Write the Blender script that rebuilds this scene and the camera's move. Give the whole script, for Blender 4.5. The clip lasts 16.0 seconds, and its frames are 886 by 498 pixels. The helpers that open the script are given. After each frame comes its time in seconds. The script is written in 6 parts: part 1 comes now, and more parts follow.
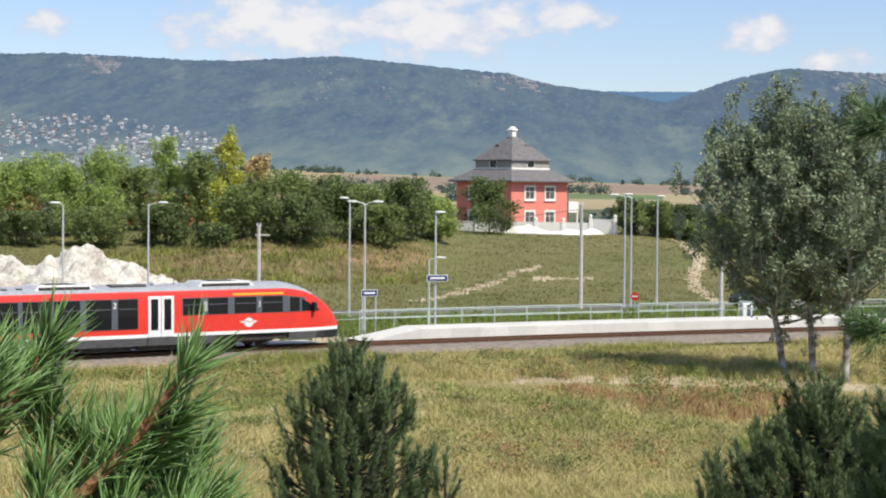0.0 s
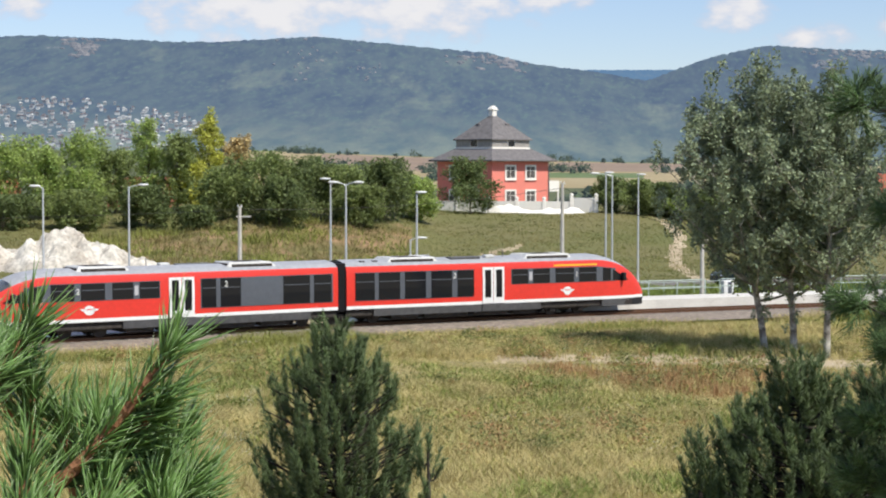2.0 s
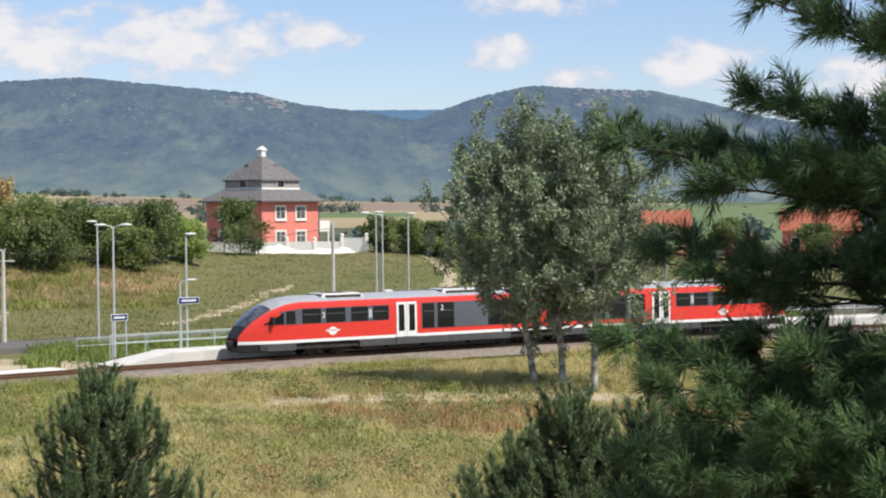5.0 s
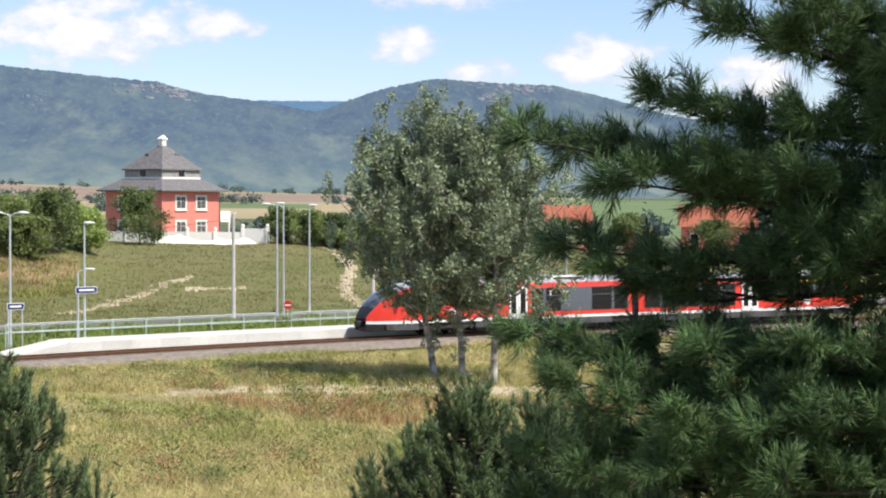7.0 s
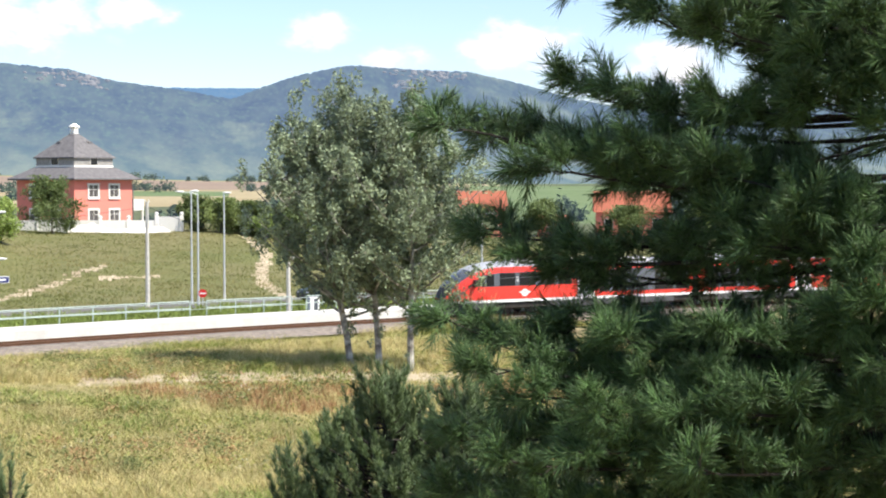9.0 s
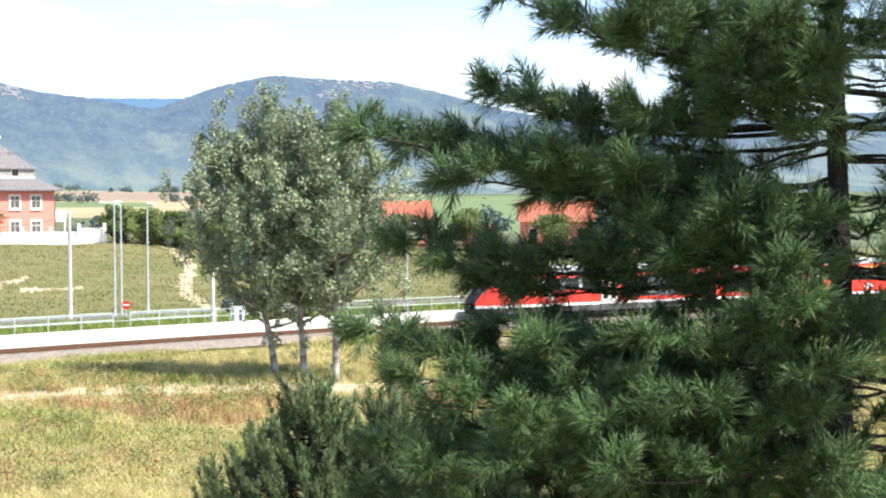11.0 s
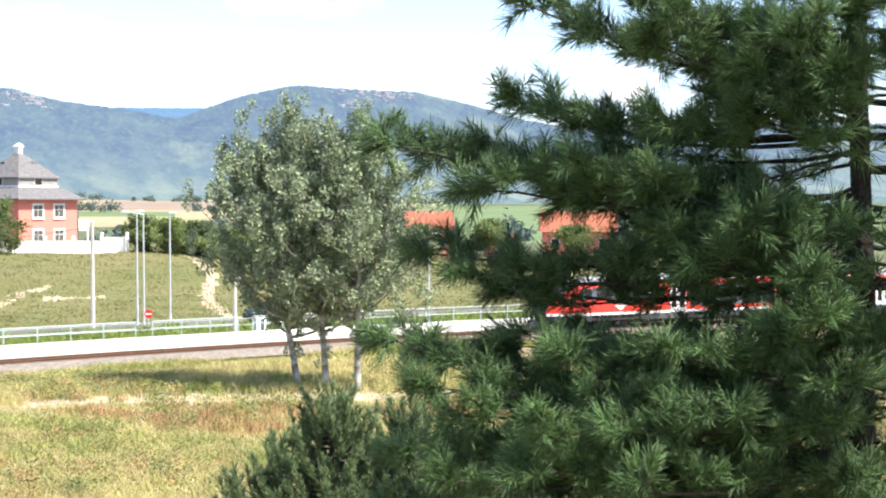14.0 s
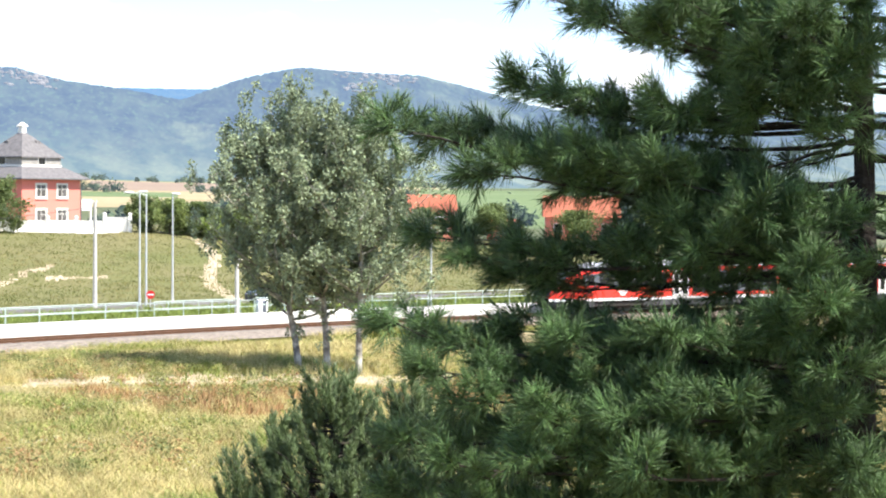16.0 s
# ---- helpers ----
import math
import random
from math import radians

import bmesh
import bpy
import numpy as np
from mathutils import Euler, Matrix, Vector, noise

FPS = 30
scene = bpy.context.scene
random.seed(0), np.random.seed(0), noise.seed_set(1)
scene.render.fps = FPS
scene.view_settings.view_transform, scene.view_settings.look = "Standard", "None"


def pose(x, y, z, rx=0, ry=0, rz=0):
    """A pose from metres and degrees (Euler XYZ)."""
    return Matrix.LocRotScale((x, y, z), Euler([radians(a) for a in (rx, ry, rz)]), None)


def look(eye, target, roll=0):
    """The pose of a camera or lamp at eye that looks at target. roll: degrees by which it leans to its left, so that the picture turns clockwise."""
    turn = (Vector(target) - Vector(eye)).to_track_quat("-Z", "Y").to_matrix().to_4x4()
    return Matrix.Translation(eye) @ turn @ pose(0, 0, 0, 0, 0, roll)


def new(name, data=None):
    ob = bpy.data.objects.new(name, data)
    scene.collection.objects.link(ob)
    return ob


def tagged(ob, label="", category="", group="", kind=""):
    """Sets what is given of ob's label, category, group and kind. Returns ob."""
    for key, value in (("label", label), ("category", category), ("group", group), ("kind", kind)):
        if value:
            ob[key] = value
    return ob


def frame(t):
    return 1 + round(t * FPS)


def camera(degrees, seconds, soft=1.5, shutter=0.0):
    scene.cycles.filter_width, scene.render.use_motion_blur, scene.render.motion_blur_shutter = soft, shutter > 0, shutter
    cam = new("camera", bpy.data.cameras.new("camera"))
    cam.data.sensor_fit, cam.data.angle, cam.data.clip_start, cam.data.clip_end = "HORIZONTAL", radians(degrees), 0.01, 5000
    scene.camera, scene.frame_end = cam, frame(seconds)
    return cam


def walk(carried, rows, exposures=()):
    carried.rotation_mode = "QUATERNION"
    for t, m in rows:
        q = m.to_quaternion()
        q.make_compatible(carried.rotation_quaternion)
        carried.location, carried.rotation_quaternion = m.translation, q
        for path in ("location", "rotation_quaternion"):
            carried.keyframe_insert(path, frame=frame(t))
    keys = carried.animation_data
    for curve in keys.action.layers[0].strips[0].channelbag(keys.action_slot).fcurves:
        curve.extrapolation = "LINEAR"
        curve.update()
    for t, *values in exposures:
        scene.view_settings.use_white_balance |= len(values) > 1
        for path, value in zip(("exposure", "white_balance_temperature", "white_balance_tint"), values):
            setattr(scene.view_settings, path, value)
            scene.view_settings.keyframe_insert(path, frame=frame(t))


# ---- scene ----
H = 8.66  # eye over the rails
cam = camera(28.0, 16.0, soft=2.05)
# seconds, bearing to the right, tilt, lean: the camera stands and turns
TURNS = [
    (0.0, -2.735, -1.933, 0.535),
    (0.5, -2.523, -2.188, 0.438),
    (1.0, -2.378, -2.653, 0.198),
    (1.5, -2.267, -2.766, 0.472),
    (2.0, -2.128, -2.577, 0.068),
    (2.5, -1.448, -2.539, -0.147),
    (3.0, -0.637, -2.418, 0.168),
    (3.5, 0.062, -2.009, -0.137),
    (4.0, 1.134, -1.79, 0.054),
    (4.5, 3.528, -1.575, -0.558),
    (5.0, 5.258, -1.318, -0.538),
    (5.2, 5.743, -1.235, -0.5),
    (7.3, 8.772, -1.676, 0.3),
    (7.5, 9.011, -1.753, 0.319),
    (8.0, 9.695, -1.909, -0.106),
    (8.5, 10.067, -1.947, -0.208),
    (9.0, 11.164, -1.999, -0.131),
    (9.5, 12.318, -1.967, -0.112),
    (9.7, 12.717, -1.961, -0.354),
    (11.8, 13.739, -1.477, -0.2),
    (12.0, 12.964, -1.48, -0.083),
    (12.5, 12.741, -1.593, 0.323),
    (13.0, 12.86, -1.545, 0.079),
    (13.5, 12.901, -1.475, -0.414),
    (14.0, 12.879, -1.361, -0.172),
    (14.5, 12.879, -1.415, -0.16),
    (15.0, 12.847, -1.599, -0.103),
    (15.5, 12.793, -1.815, 0.302),
    (16.0, 12.798, -1.879, 0.464),
]
walk(cam, [(t, pose(0, 0, H, 90 + tilt, 0, -yaw) @ pose(0, 0, 0, 0, 0, lean)) for t, yaw, tilt, lean in TURNS],
     exposures=[(0, 0.45), (1.5, 0.40), (5.2, 0.45), (7.3, 0.75), (8.5, 0.95), (9.7, 1.1), (11.8, 1.58), (16, 1.5)])

# ---------------------------------------------------------------- sky and sun
SUN_AZ, SUN_EL = radians(130), radians(54)      # bearing to the right of the view, height
world = bpy.data.worlds.new("sky")
scene.world = world
world.use_nodes = True


# cumulus clouds over the range: bearing and height in degrees, half width, half height, thickness
CLOUDS = ((-15.4, 5.2, 1.2, 0.55, 0.9), (-8.0, 5.2, 4.2, 1.7, 0.9), (-3.0, 5.4, 4.2, 1.7, 0.9), (-8.2, 4.6, 1.3, 0.6, 0.8), (1.4, 5.55, 1.7, 0.75, 1.0), (7.15, 5.05, 1.6, 0.7, 0.85),
          (9.6, 4.2, 1.6, 0.6, 0.85), (13.5, 4.6, 2.3, 1.05, 1.0), (8.0, 6.6, 3.2, 0.55, 0.7), (18.4, 4.2, 2.0, 0.9, 0.9), (24.0, 5.2, 3.0, 1.2, 0.8), (-21.0, 4.9, 2.8, 1.0, 0.8))


def sky_nodes():
    nt = world.node_tree
    nt.nodes.clear()
    N, L = nt.nodes.new, nt.links.new
    out, bg = N("ShaderNodeOutputWorld"), N("ShaderNodeBackground")
    sky = N("ShaderNodeTexSky")
    sky.sky_type, sky.sun_disc = "NISHITA", False
    sky.sun_elevation, sky.sun_rotation = SUN_EL, SUN_AZ
    sky.air_density, sky.dust_density, sky.ozone_density = 1.0, 0.3, 2.0
    tc, sep = N("ShaderNodeTexCoord"), N("ShaderNodeSeparateXYZ")
    L(tc.outputs["Generated"], sep.inputs["Vector"])

    def calc(op, a, b=None, c=None):
        m = N("ShaderNodeMath")
        m.operation = op
        for i, v in enumerate((a, b, c)):
            if isinstance(v, (int, float)):
                m.inputs[i].default_value = v
            elif v is not None:
                L(v, m.inputs[i])
        return m.outputs["Value"]

    def soft_step(v, lo, hi):
        r = N("ShaderNodeMapRange")
        r.interpolation_type = "SMOOTHSTEP"
        r.inputs["From Min"].default_value, r.inputs["From Max"].default_value = lo, hi
        L(v, r.inputs["Value"])
        return r.outputs["Result"]

    def cloud_noise(vec, scale, detail, rough):
        n = N("ShaderNodeTexNoise")
        n.inputs["Scale"].default_value, n.inputs["Detail"].default_value, n.inputs["Roughness"].default_value = scale, detail, rough
        L(vec, n.inputs["Vector"])
        return n.outputs["Fac"]

    ahead = calc("MAXIMUM", sep.outputs["Y"], 0.05)
    u, v = calc("DIVIDE", sep.outputs["X"], ahead), calc("DIVIDE", sep.outputs["Z"], ahead)
    flat = N("ShaderNodeCombineXYZ")
    L(u, flat.inputs["X"]), L(calc("MULTIPLY", v, 1.7), flat.inputs["Y"])
    billow = calc("SUBTRACT", cloud_noise(flat.outputs["Vector"], 42.0, 7, 0.56), 0.5)
    body = None
    for az, el, wide, high, thick in CLOUDS:
        du = calc("MULTIPLY", calc("SUBTRACT", u, math.tan(radians(az))), 1 / math.tan(radians(wide)))
        dv = calc("MULTIPLY", calc("SUBTRACT", v, math.tan(radians(el))), 1 / math.tan(radians(high)))
        puff = calc("MULTIPLY", calc("SUBTRACT", 1.0, calc("ADD", calc("MULTIPLY", du, du), calc("MULTIPLY", dv, dv))), thick)
        body = puff if body is None else calc("MAXIMUM", body, puff)
    field = calc("ADD", calc("MAXIMUM", body, -0.35), calc("MULTIPLY", billow, 2.6))
    low = soft_step(field, 0.05, 0.85)
    # the rest of the sky overhead
    mp = N("ShaderNodeMapping")
    mp.inputs["Scale"].default_value = (5.0, 5.0, 12.0)
    mp.inputs["Location"].default_value = (2.6, 0.3, 0.35)
    L(tc.outputs["Generated"], mp.inputs["Vector"])
    high_noise = cloud_noise(mp.outputs["Vector"], 1.9, 9, 0.55)
    high_part = calc("MULTIPLY", soft_step(high_noise, 0.48, 0.62), soft_step(sep.outputs["Z"], 0.13, 0.2))
    cover = calc("MULTIPLY", calc("MAXIMUM", low, high_part), 0.92)
    cloud = N("ShaderNodeValToRGB")
    cloud.color_ramp.elements[0].position, cloud.color_ramp.elements[1].position = 0.35, 1.0
    cloud.color_ramp.elements[0].color, cloud.color_ramp.elements[1].color = (4.7, 5.0, 5.9, 1), (6.6, 6.45, 6.5, 1)
    L(field, cloud.inputs["Fac"])
    mix = N("ShaderNodeMix")
    mix.data_type = "RGBA"
    L(cover, mix.inputs["Factor"])
    tint = N("ShaderNodeMix")
    tint.data_type, tint.blend_type = "RGBA", "MULTIPLY"
    tint.inputs["Factor"].default_value, tint.inputs["B"].default_value = 1.0, (0.86, 0.88, 1.04, 1)
    L(sky.outputs["Color"], tint.inputs["A"])
    L(tint.outputs["Result"], mix.inputs["A"])
    L(cloud.outputs["Color"], mix.inputs["B"])
    L(mix.outputs["Result"], bg.inputs["Color"])
    bg.inputs["Strength"].default_value = 0.10
    L(bg.outputs["Background"], out.inputs["Surface"])


sky_nodes()
sun_lamp = new("sun", bpy.data.lights.new("sun", "SUN"))
sun_lamp.data.energy, sun_lamp.data.angle, sun_lamp.data.color = 4.0, radians(0.6), (1.0, 0.95, 0.86)
sun_lamp.matrix_world = look((math.sin(SUN_AZ) * 300, math.cos(SUN_AZ) * 300, 300 * math.tan(SUN_EL)), (0, 0, 0))

# ---------------------------------------------------------------- materials
def material(name, color, rough=0.8, metal=0.0, spread=0.25, scale=3.0, fine=40.0, bump=0.0, second=None, second_scale=0.6, island=0.0, per_object=0.0, spec=0.4, trans=0.0, haze_glow=None):
    """Two scales of noise over a base colour: a slow drift to a second colour and a fine grain, with a slight relief."""
    m = bpy.data.materials.new(name)
    m.use_nodes = True
    nt = m.node_tree
    nt.nodes.clear()
    N, L = nt.nodes.new, nt.links.new
    out, bs = N("ShaderNodeOutputMaterial"), N("ShaderNodeBsdfPrincipled")
    bs.inputs["Roughness"].default_value, bs.inputs["Metallic"].default_value = rough, metal
    bs.inputs["Specular IOR Level"].default_value = spec
    geo = N("ShaderNodeNewGeometry")
    tc = N("ShaderNodeTexCoord")
    n1, n2 = N("ShaderNodeTexNoise"), N("ShaderNodeTexNoise")
    n1.inputs["Scale"].default_value, n1.inputs["Detail"].default_value = second_scale if second else scale, 4
    n2.inputs["Scale"].default_value, n2.inputs["Detail"].default_value = fine, 3
    L(tc.outputs["Object"], n1.inputs["Vector"]), L(tc.outputs["Object"], n2.inputs["Vector"])
    r1 = N("ShaderNodeValToRGB")
    r1.color_ramp.elements[0].position, r1.color_ramp.elements[1].position = 0.36, 0.64
    b = second or tuple(max(0.0, c * (1 - spread)) for c in color)
    r1.color_ramp.elements[0].color, r1.color_ramp.elements[1].color = (*color, 1), (*b, 1)
    L(n1.outputs["Fac"], r1.inputs["Fac"])
    hs = N("ShaderNodeHueSaturation")
    L(r1.outputs["Color"], hs.inputs["Color"])
    val = N("ShaderNodeMapRange")
    val.inputs["From Min"].default_value, val.inputs["From Max"].default_value = 0.3, 0.7
    val.inputs["To Min"].default_value, val.inputs["To Max"].default_value = 1 - spread, 1 + spread
    L(n2.outputs["Fac"], val.inputs["Value"])
    last = val.outputs["Result"]
    for amount, src in ((island, geo.outputs["Random Per Island"]), (per_object, None)):
        if amount:
            if src is None:
                src = N("ShaderNodeObjectInfo").outputs["Random"]
            mr, mu = N("ShaderNodeMapRange"), N("ShaderNodeMath")
            mr.inputs["To Min"].default_value, mr.inputs["To Max"].default_value = 1 - amount, 1 + amount
            mu.operation = "MULTIPLY"
            L(src, mr.inputs["Value"]), L(mr.outputs["Result"], mu.inputs[0]), L(last, mu.inputs[1])
            last = mu.outputs["Value"]
    L(last, hs.inputs["Value"])
    L(hs.outputs["Color"], bs.inputs["Base Color"])
    if bump:
        bp = N("ShaderNodeBump")
        bp.inputs["Strength"].default_value, bp.inputs["Distance"].default_value = bump, 0.03
        L(n2.outputs["Fac"], bp.inputs["Height"]), L(bp.outputs["Normal"], bs.inputs["Normal"])
    # emission that stands in for haze before distant things
    if haze_glow:
        bs.inputs["Emission Color"].default_value, bs.inputs["Emission Strength"].default_value = (*haze_glow[:3], 1), haze_glow[3]
    if trans:
        tl, mx = N("ShaderNodeBsdfTranslucent"), N("ShaderNodeMixShader")
        L(hs.outputs["Color"], tl.inputs["Color"])
        mx.inputs["Fac"].default_value = trans
        L(bs.outputs["BSDF"], mx.inputs[1]), L(tl.outputs["BSDF"], mx.inputs[2]), L(mx.outputs["Shader"], out.inputs["Surface"])
    else:
        L(bs.outputs["BSDF"], out.inputs["Surface"])
    return m


RED = material("red_paint", (0.72, 0.045, 0.03), 0.32, spread=0.06, scale=0.8, fine=6, spec=0.5)
ROOF_GREY = material("grey_roof_paint", (0.34, 0.35, 0.37), 0.5, spread=0.12, fine=5)
AC_WHITE = material("pale_roof_unit", (0.55, 0.55, 0.53), 0.5, spread=0.08, fine=8)
WHITE = material("white_paint", (0.80, 0.80, 0.78), 0.4, spread=0.05, fine=5)
SKIRT = material("grey_skirt", (0.095, 0.095, 0.098), 0.5, spread=0.2, fine=6)
BLACK = material("black_rubber", (0.018, 0.018, 0.02), 0.6, spread=0.2)
UNDER = material("dirty_underframe", (0.05, 0.042, 0.036), 0.8, spread=0.4, fine=9)
GLASS = material("dark_tinted_glass", (0.012, 0.013, 0.016), 0.08, spread=0.05, spec=0.35)
# lighter than GLASS: reflected sky is put into the base colour
SCREEN = material("windscreen_glass", (0.085, 0.095, 0.105), 0.08, spread=0.6, scale=1.6, spec=0.9)
PANEL = material("grey_window_panel", (0.10, 0.11, 0.13), 0.25, spread=0.08, spec=0.5)
YELLOW = material("yellow_stripe_paint", (0.85, 0.46, 0.03), 0.4, spread=0.05)
LAMPGLASS = material("clear_lamp_glass", (0.5, 0.5, 0.52), 0.1, spread=0.05, spec=0.7)


# ---------------------------------------------------------------- mesh helpers
class Shape:
    """Vertices and faces gathered piece by piece."""

    def __init__(self):
        self.v, self.f, self.n = [], [], 0

    def add(self, verts, faces):
        verts = np.asarray(verts, float).reshape(-1, 3)
        self.v.append(verts)
        self.f.extend([tuple(int(i) + self.n for i in q) for q in faces])
        self.n += len(verts)
        return self

    def box(self, x0, x1, y0, y1, z0, z1, bevel=0.0):
        b = min(bevel, (x1 - x0) / 3, (y1 - y0) / 3, (z1 - z0) / 3)
        if b <= 0:
            v = [(x, y, z) for z in (z0, z1) for y in (y0, y1) for x in (x0, x1)]
            return self.add(v, [(0, 2, 3, 1), (4, 5, 7, 6), (0, 1, 5, 4), (2, 6, 7, 3), (0, 4, 6, 2), (1, 3, 7, 5)])
        ring = [(x0 + b, y0), (x1 - b, y0), (x1, y0 + b), (x1, y1 - b), (x1 - b, y1), (x0 + b, y1), (x0, y1 - b), (x0, y0 + b)]
        cx, cy = (x0 + x1) / 2, (y0 + y1) / 2
        def inset(p):
            return (p[0] + (b if p[0] < cx else -b), p[1] + (b if p[1] < cy else -b))
        v = [(*inset(p), z0) for p in ring] + [(*p, z0 + b) for p in ring] + [(*p, z1 - b) for p in ring] + [(*inset(p), z1) for p in ring]
        fs = [tuple(reversed(range(8))), tuple(range(24, 32))]
        for k in range(3):
            fs += [(8 * k + i, 8 * k + (i + 1) % 8, 8 * k + 8 + (i + 1) % 8, 8 * k + 8 + i) for i in range(8)]
        return self.add(v, fs)

    def tube(self, pts, radii, sides=8, caps=True):
        pts = np.asarray(pts, float)
        radii = np.broadcast_to(np.asarray(radii, float), (len(pts),))
        d = np.gradient(pts, axis=0)
        d /= np.linalg.norm(d, axis=1)[:, None] + 1e-12
        ref = np.where(np.abs(d[:, 2:3]) > 0.9, [[1.0, 0, 0]], [[0, 0, 1.0]])
        u = np.cross(d, ref)
        u /= np.linalg.norm(u, axis=1)[:, None]
        w = np.cross(d, u)
        a = np.arange(sides) * 2 * np.pi / sides
        v = pts[:, None] + radii[:, None, None] * (u[:, None] * np.cos(a)[None, :, None] + w[:, None] * np.sin(a)[None, :, None])
        f = [(i * sides + j, i * sides + (j + 1) % sides, (i + 1) * sides + (j + 1) % sides, (i + 1) * sides + j) for i in range(len(pts) - 1) for j in range(sides)]
        if caps:
            f += [tuple(range(sides)), tuple(reversed(range((len(pts) - 1) * sides, len(pts) * sides)))]
        return self.add(v.reshape(-1, 3), f)

    def ball(self, c, r, seg=10, rings=6):
        rr = np.broadcast_to(np.asarray(r, float), (3,))
        v = [(0, 0, -1)]
        for i in range(1, rings):
            p = -math.pi / 2 + math.pi * i / rings
            v += [(math.cos(p) * math.cos(2 * math.pi * j / seg), math.cos(p) * math.sin(2 * math.pi * j / seg), math.sin(p)) for j in range(seg)]
        v.append((0, 0, 1))
        f = [(0, 1 + (j + 1) % seg, 1 + j) for j in range(seg)]
        for i in range(rings - 2):
            f += [(1 + i * seg + j, 1 + i * seg + (j + 1) % seg, 1 + (i + 1) * seg + (j + 1) % seg, 1 + (i + 1) * seg + j) for j in range(seg)]
        t = len(v) - 1
        f += [(t, t - seg + j, t - seg + (j + 1) % seg) for j in range(seg)]
        return self.add(np.array(v) * rr + np.array(c), f)

    def grid(self, pts):
        """pts: array (n, m, 3)."""
        pts = np.asarray(pts, float)
        n, m = pts.shape[:2]
        return self.add(pts.reshape(-1, 3), [(i * m + j, i * m + j + 1, (i + 1) * m + j + 1, (i + 1) * m + j) for i in range(n - 1) for j in range(m - 1)])

    def mesh(self, name, smooth=False):
        me = bpy.data.meshes.new(name)
        v = np.concatenate(self.v) if self.v else np.zeros((0, 3))
        me.from_pydata(v.tolist(), [], self.f)
        if smooth:
            me.polygons.foreach_set("use_smooth", [True] * len(me.polygons))
        me.update()
        return me


def part(name, shape, mat, parent=None, label="", smooth=False, kind=""):
    me = shape.mesh(name, smooth)
    me.materials.append(mat)
    ob = new(name, me)
    ob.parent = parent
    return tagged(ob, label, kind=kind)


def thing(name, label, category, place=(0, 0, 0), turn=0.0, group="", kind=""):
    """An empty at a thing's base, to carry its parts."""
    ob = new(name)
    ob.empty_display_size = 0.2
    ob.matrix_world = pose(*place, 0, 0, turn)
    return tagged(ob, label, category, group, kind)


def arc_at(s, side=0.0):
    """A place on the curved track: s metres along it, side metres to its right (towards the eye); x, y and bearing."""
    k, p0 = 0.0047, radians(60.01)
    h = p0 + k * s
    return 0.357 + (math.cos(p0) - math.cos(h)) / k + side * math.cos(h), 105.2 + (math.sin(h) - math.sin(p0)) / k - side * math.sin(h), h

# ---------------------------------------------------------------- the land
def smooth(a, b, x):
    t = np.clip((np.asarray(x, float) - a) / (b - a), 0, 1)
    return t * t * (3 - 2 * t)


CURVE_X, CURVE_Y, CURVE_R = 0.357 + math.cos(radians(60.01)) / 0.0047, 105.2 - math.sin(radians(60.01)) / 0.0047, 1 / 0.0047


def track_side(x, y):
    """Distance from the track's centre line, positive beyond it."""
    return np.hypot(np.asarray(x, float) - CURVE_X, np.asarray(y, float) - CURVE_Y) - CURVE_R


def track_along(x, y):
    return (np.arctan2(np.asarray(y, float) - CURVE_Y, CURVE_X - np.asarray(x, float)) - radians(60.01)) * CURVE_R


def lumps(x, y, size):
    """Cheap smooth unevenness between about -1 and 1."""
    x, y = np.asarray(x, float) / size, np.asarray(y, float) / size
    return (np.sin(x * 1.7 + 1.3 * np.sin(y * 1.1)) + np.sin(y * 2.1 + 1.7 * np.sin(x * 0.9 + 2)) + 0.6 * np.sin(x * 3.9 - y * 3.1) + 0.5 * np.sin(x * 5.3 + y * 6.1 + 1)) / 3.1


def valley_dip(az):
    """How far the foot of the range lies lower towards the right, in degrees of elevation."""
    return np.interp(az, [-8, 0, 4, 14], [0.0, 0.28, 0.37, 0.5])


def land(x, y):
    """Height of the ground: the slope below the eye, the meadow, the station, the knoll with the house, the valley."""
    x, y = np.asarray(x, float), np.asarray(y, float)
    r = np.hypot(x, y)
    front = y > -20
    z = np.where(front, np.maximum(7.0 - 0.195 * np.maximum(r - 1.0, 0), -0.6), 7.0 - 0.05 * np.minimum(r, 60))
    s = track_side(x, y)
    z = z + 0.3 * smooth(1.5, 6, s)
    z = z + 0.10 * lumps(x, y, 4.0) * smooth(30, 55, r) * (1 - smooth(-6, -3, s))
    west = smooth(-34, -8, x + 0.02 * y)
    knoll = 4.35 * smooth(24, 92, s) * west * (1 - 0.45 * smooth(8, 42, x)) + (3.0 * smooth(24, 66, s) + 2.0 * smooth(60, 84, s)) * (1 - west)
    knoll = knoll + 1.5 * smooth(46, 60, s) * smooth(-32, -24, x) * (1 - smooth(-12, -4, x)) * (1 - smooth(70, 90, s))
    knoll = knoll + 0.25 * lumps(x, y, 9.0) * smooth(26, 45, s)
    z = z + np.where(r < 520, knoll * (1 - smooth(230, 420, r)), 0)
    el = np.interp(r, [300, 500, 900, 1500, 2100, 2700], [-2.4, -1.2, -0.6, 0.0, 0.5, 0.62])
    el = el - valley_dip(np.degrees(np.arctan2(x, y))) * smooth(900, 2500, r)
    far = H + r * np.tan(np.radians(el))
    return np.where(r > 300, np.where(r < 500, z + (far - z) * smooth(300, 500, r), far), z)


def ground_height(x, y):
    return float(land(x, y))


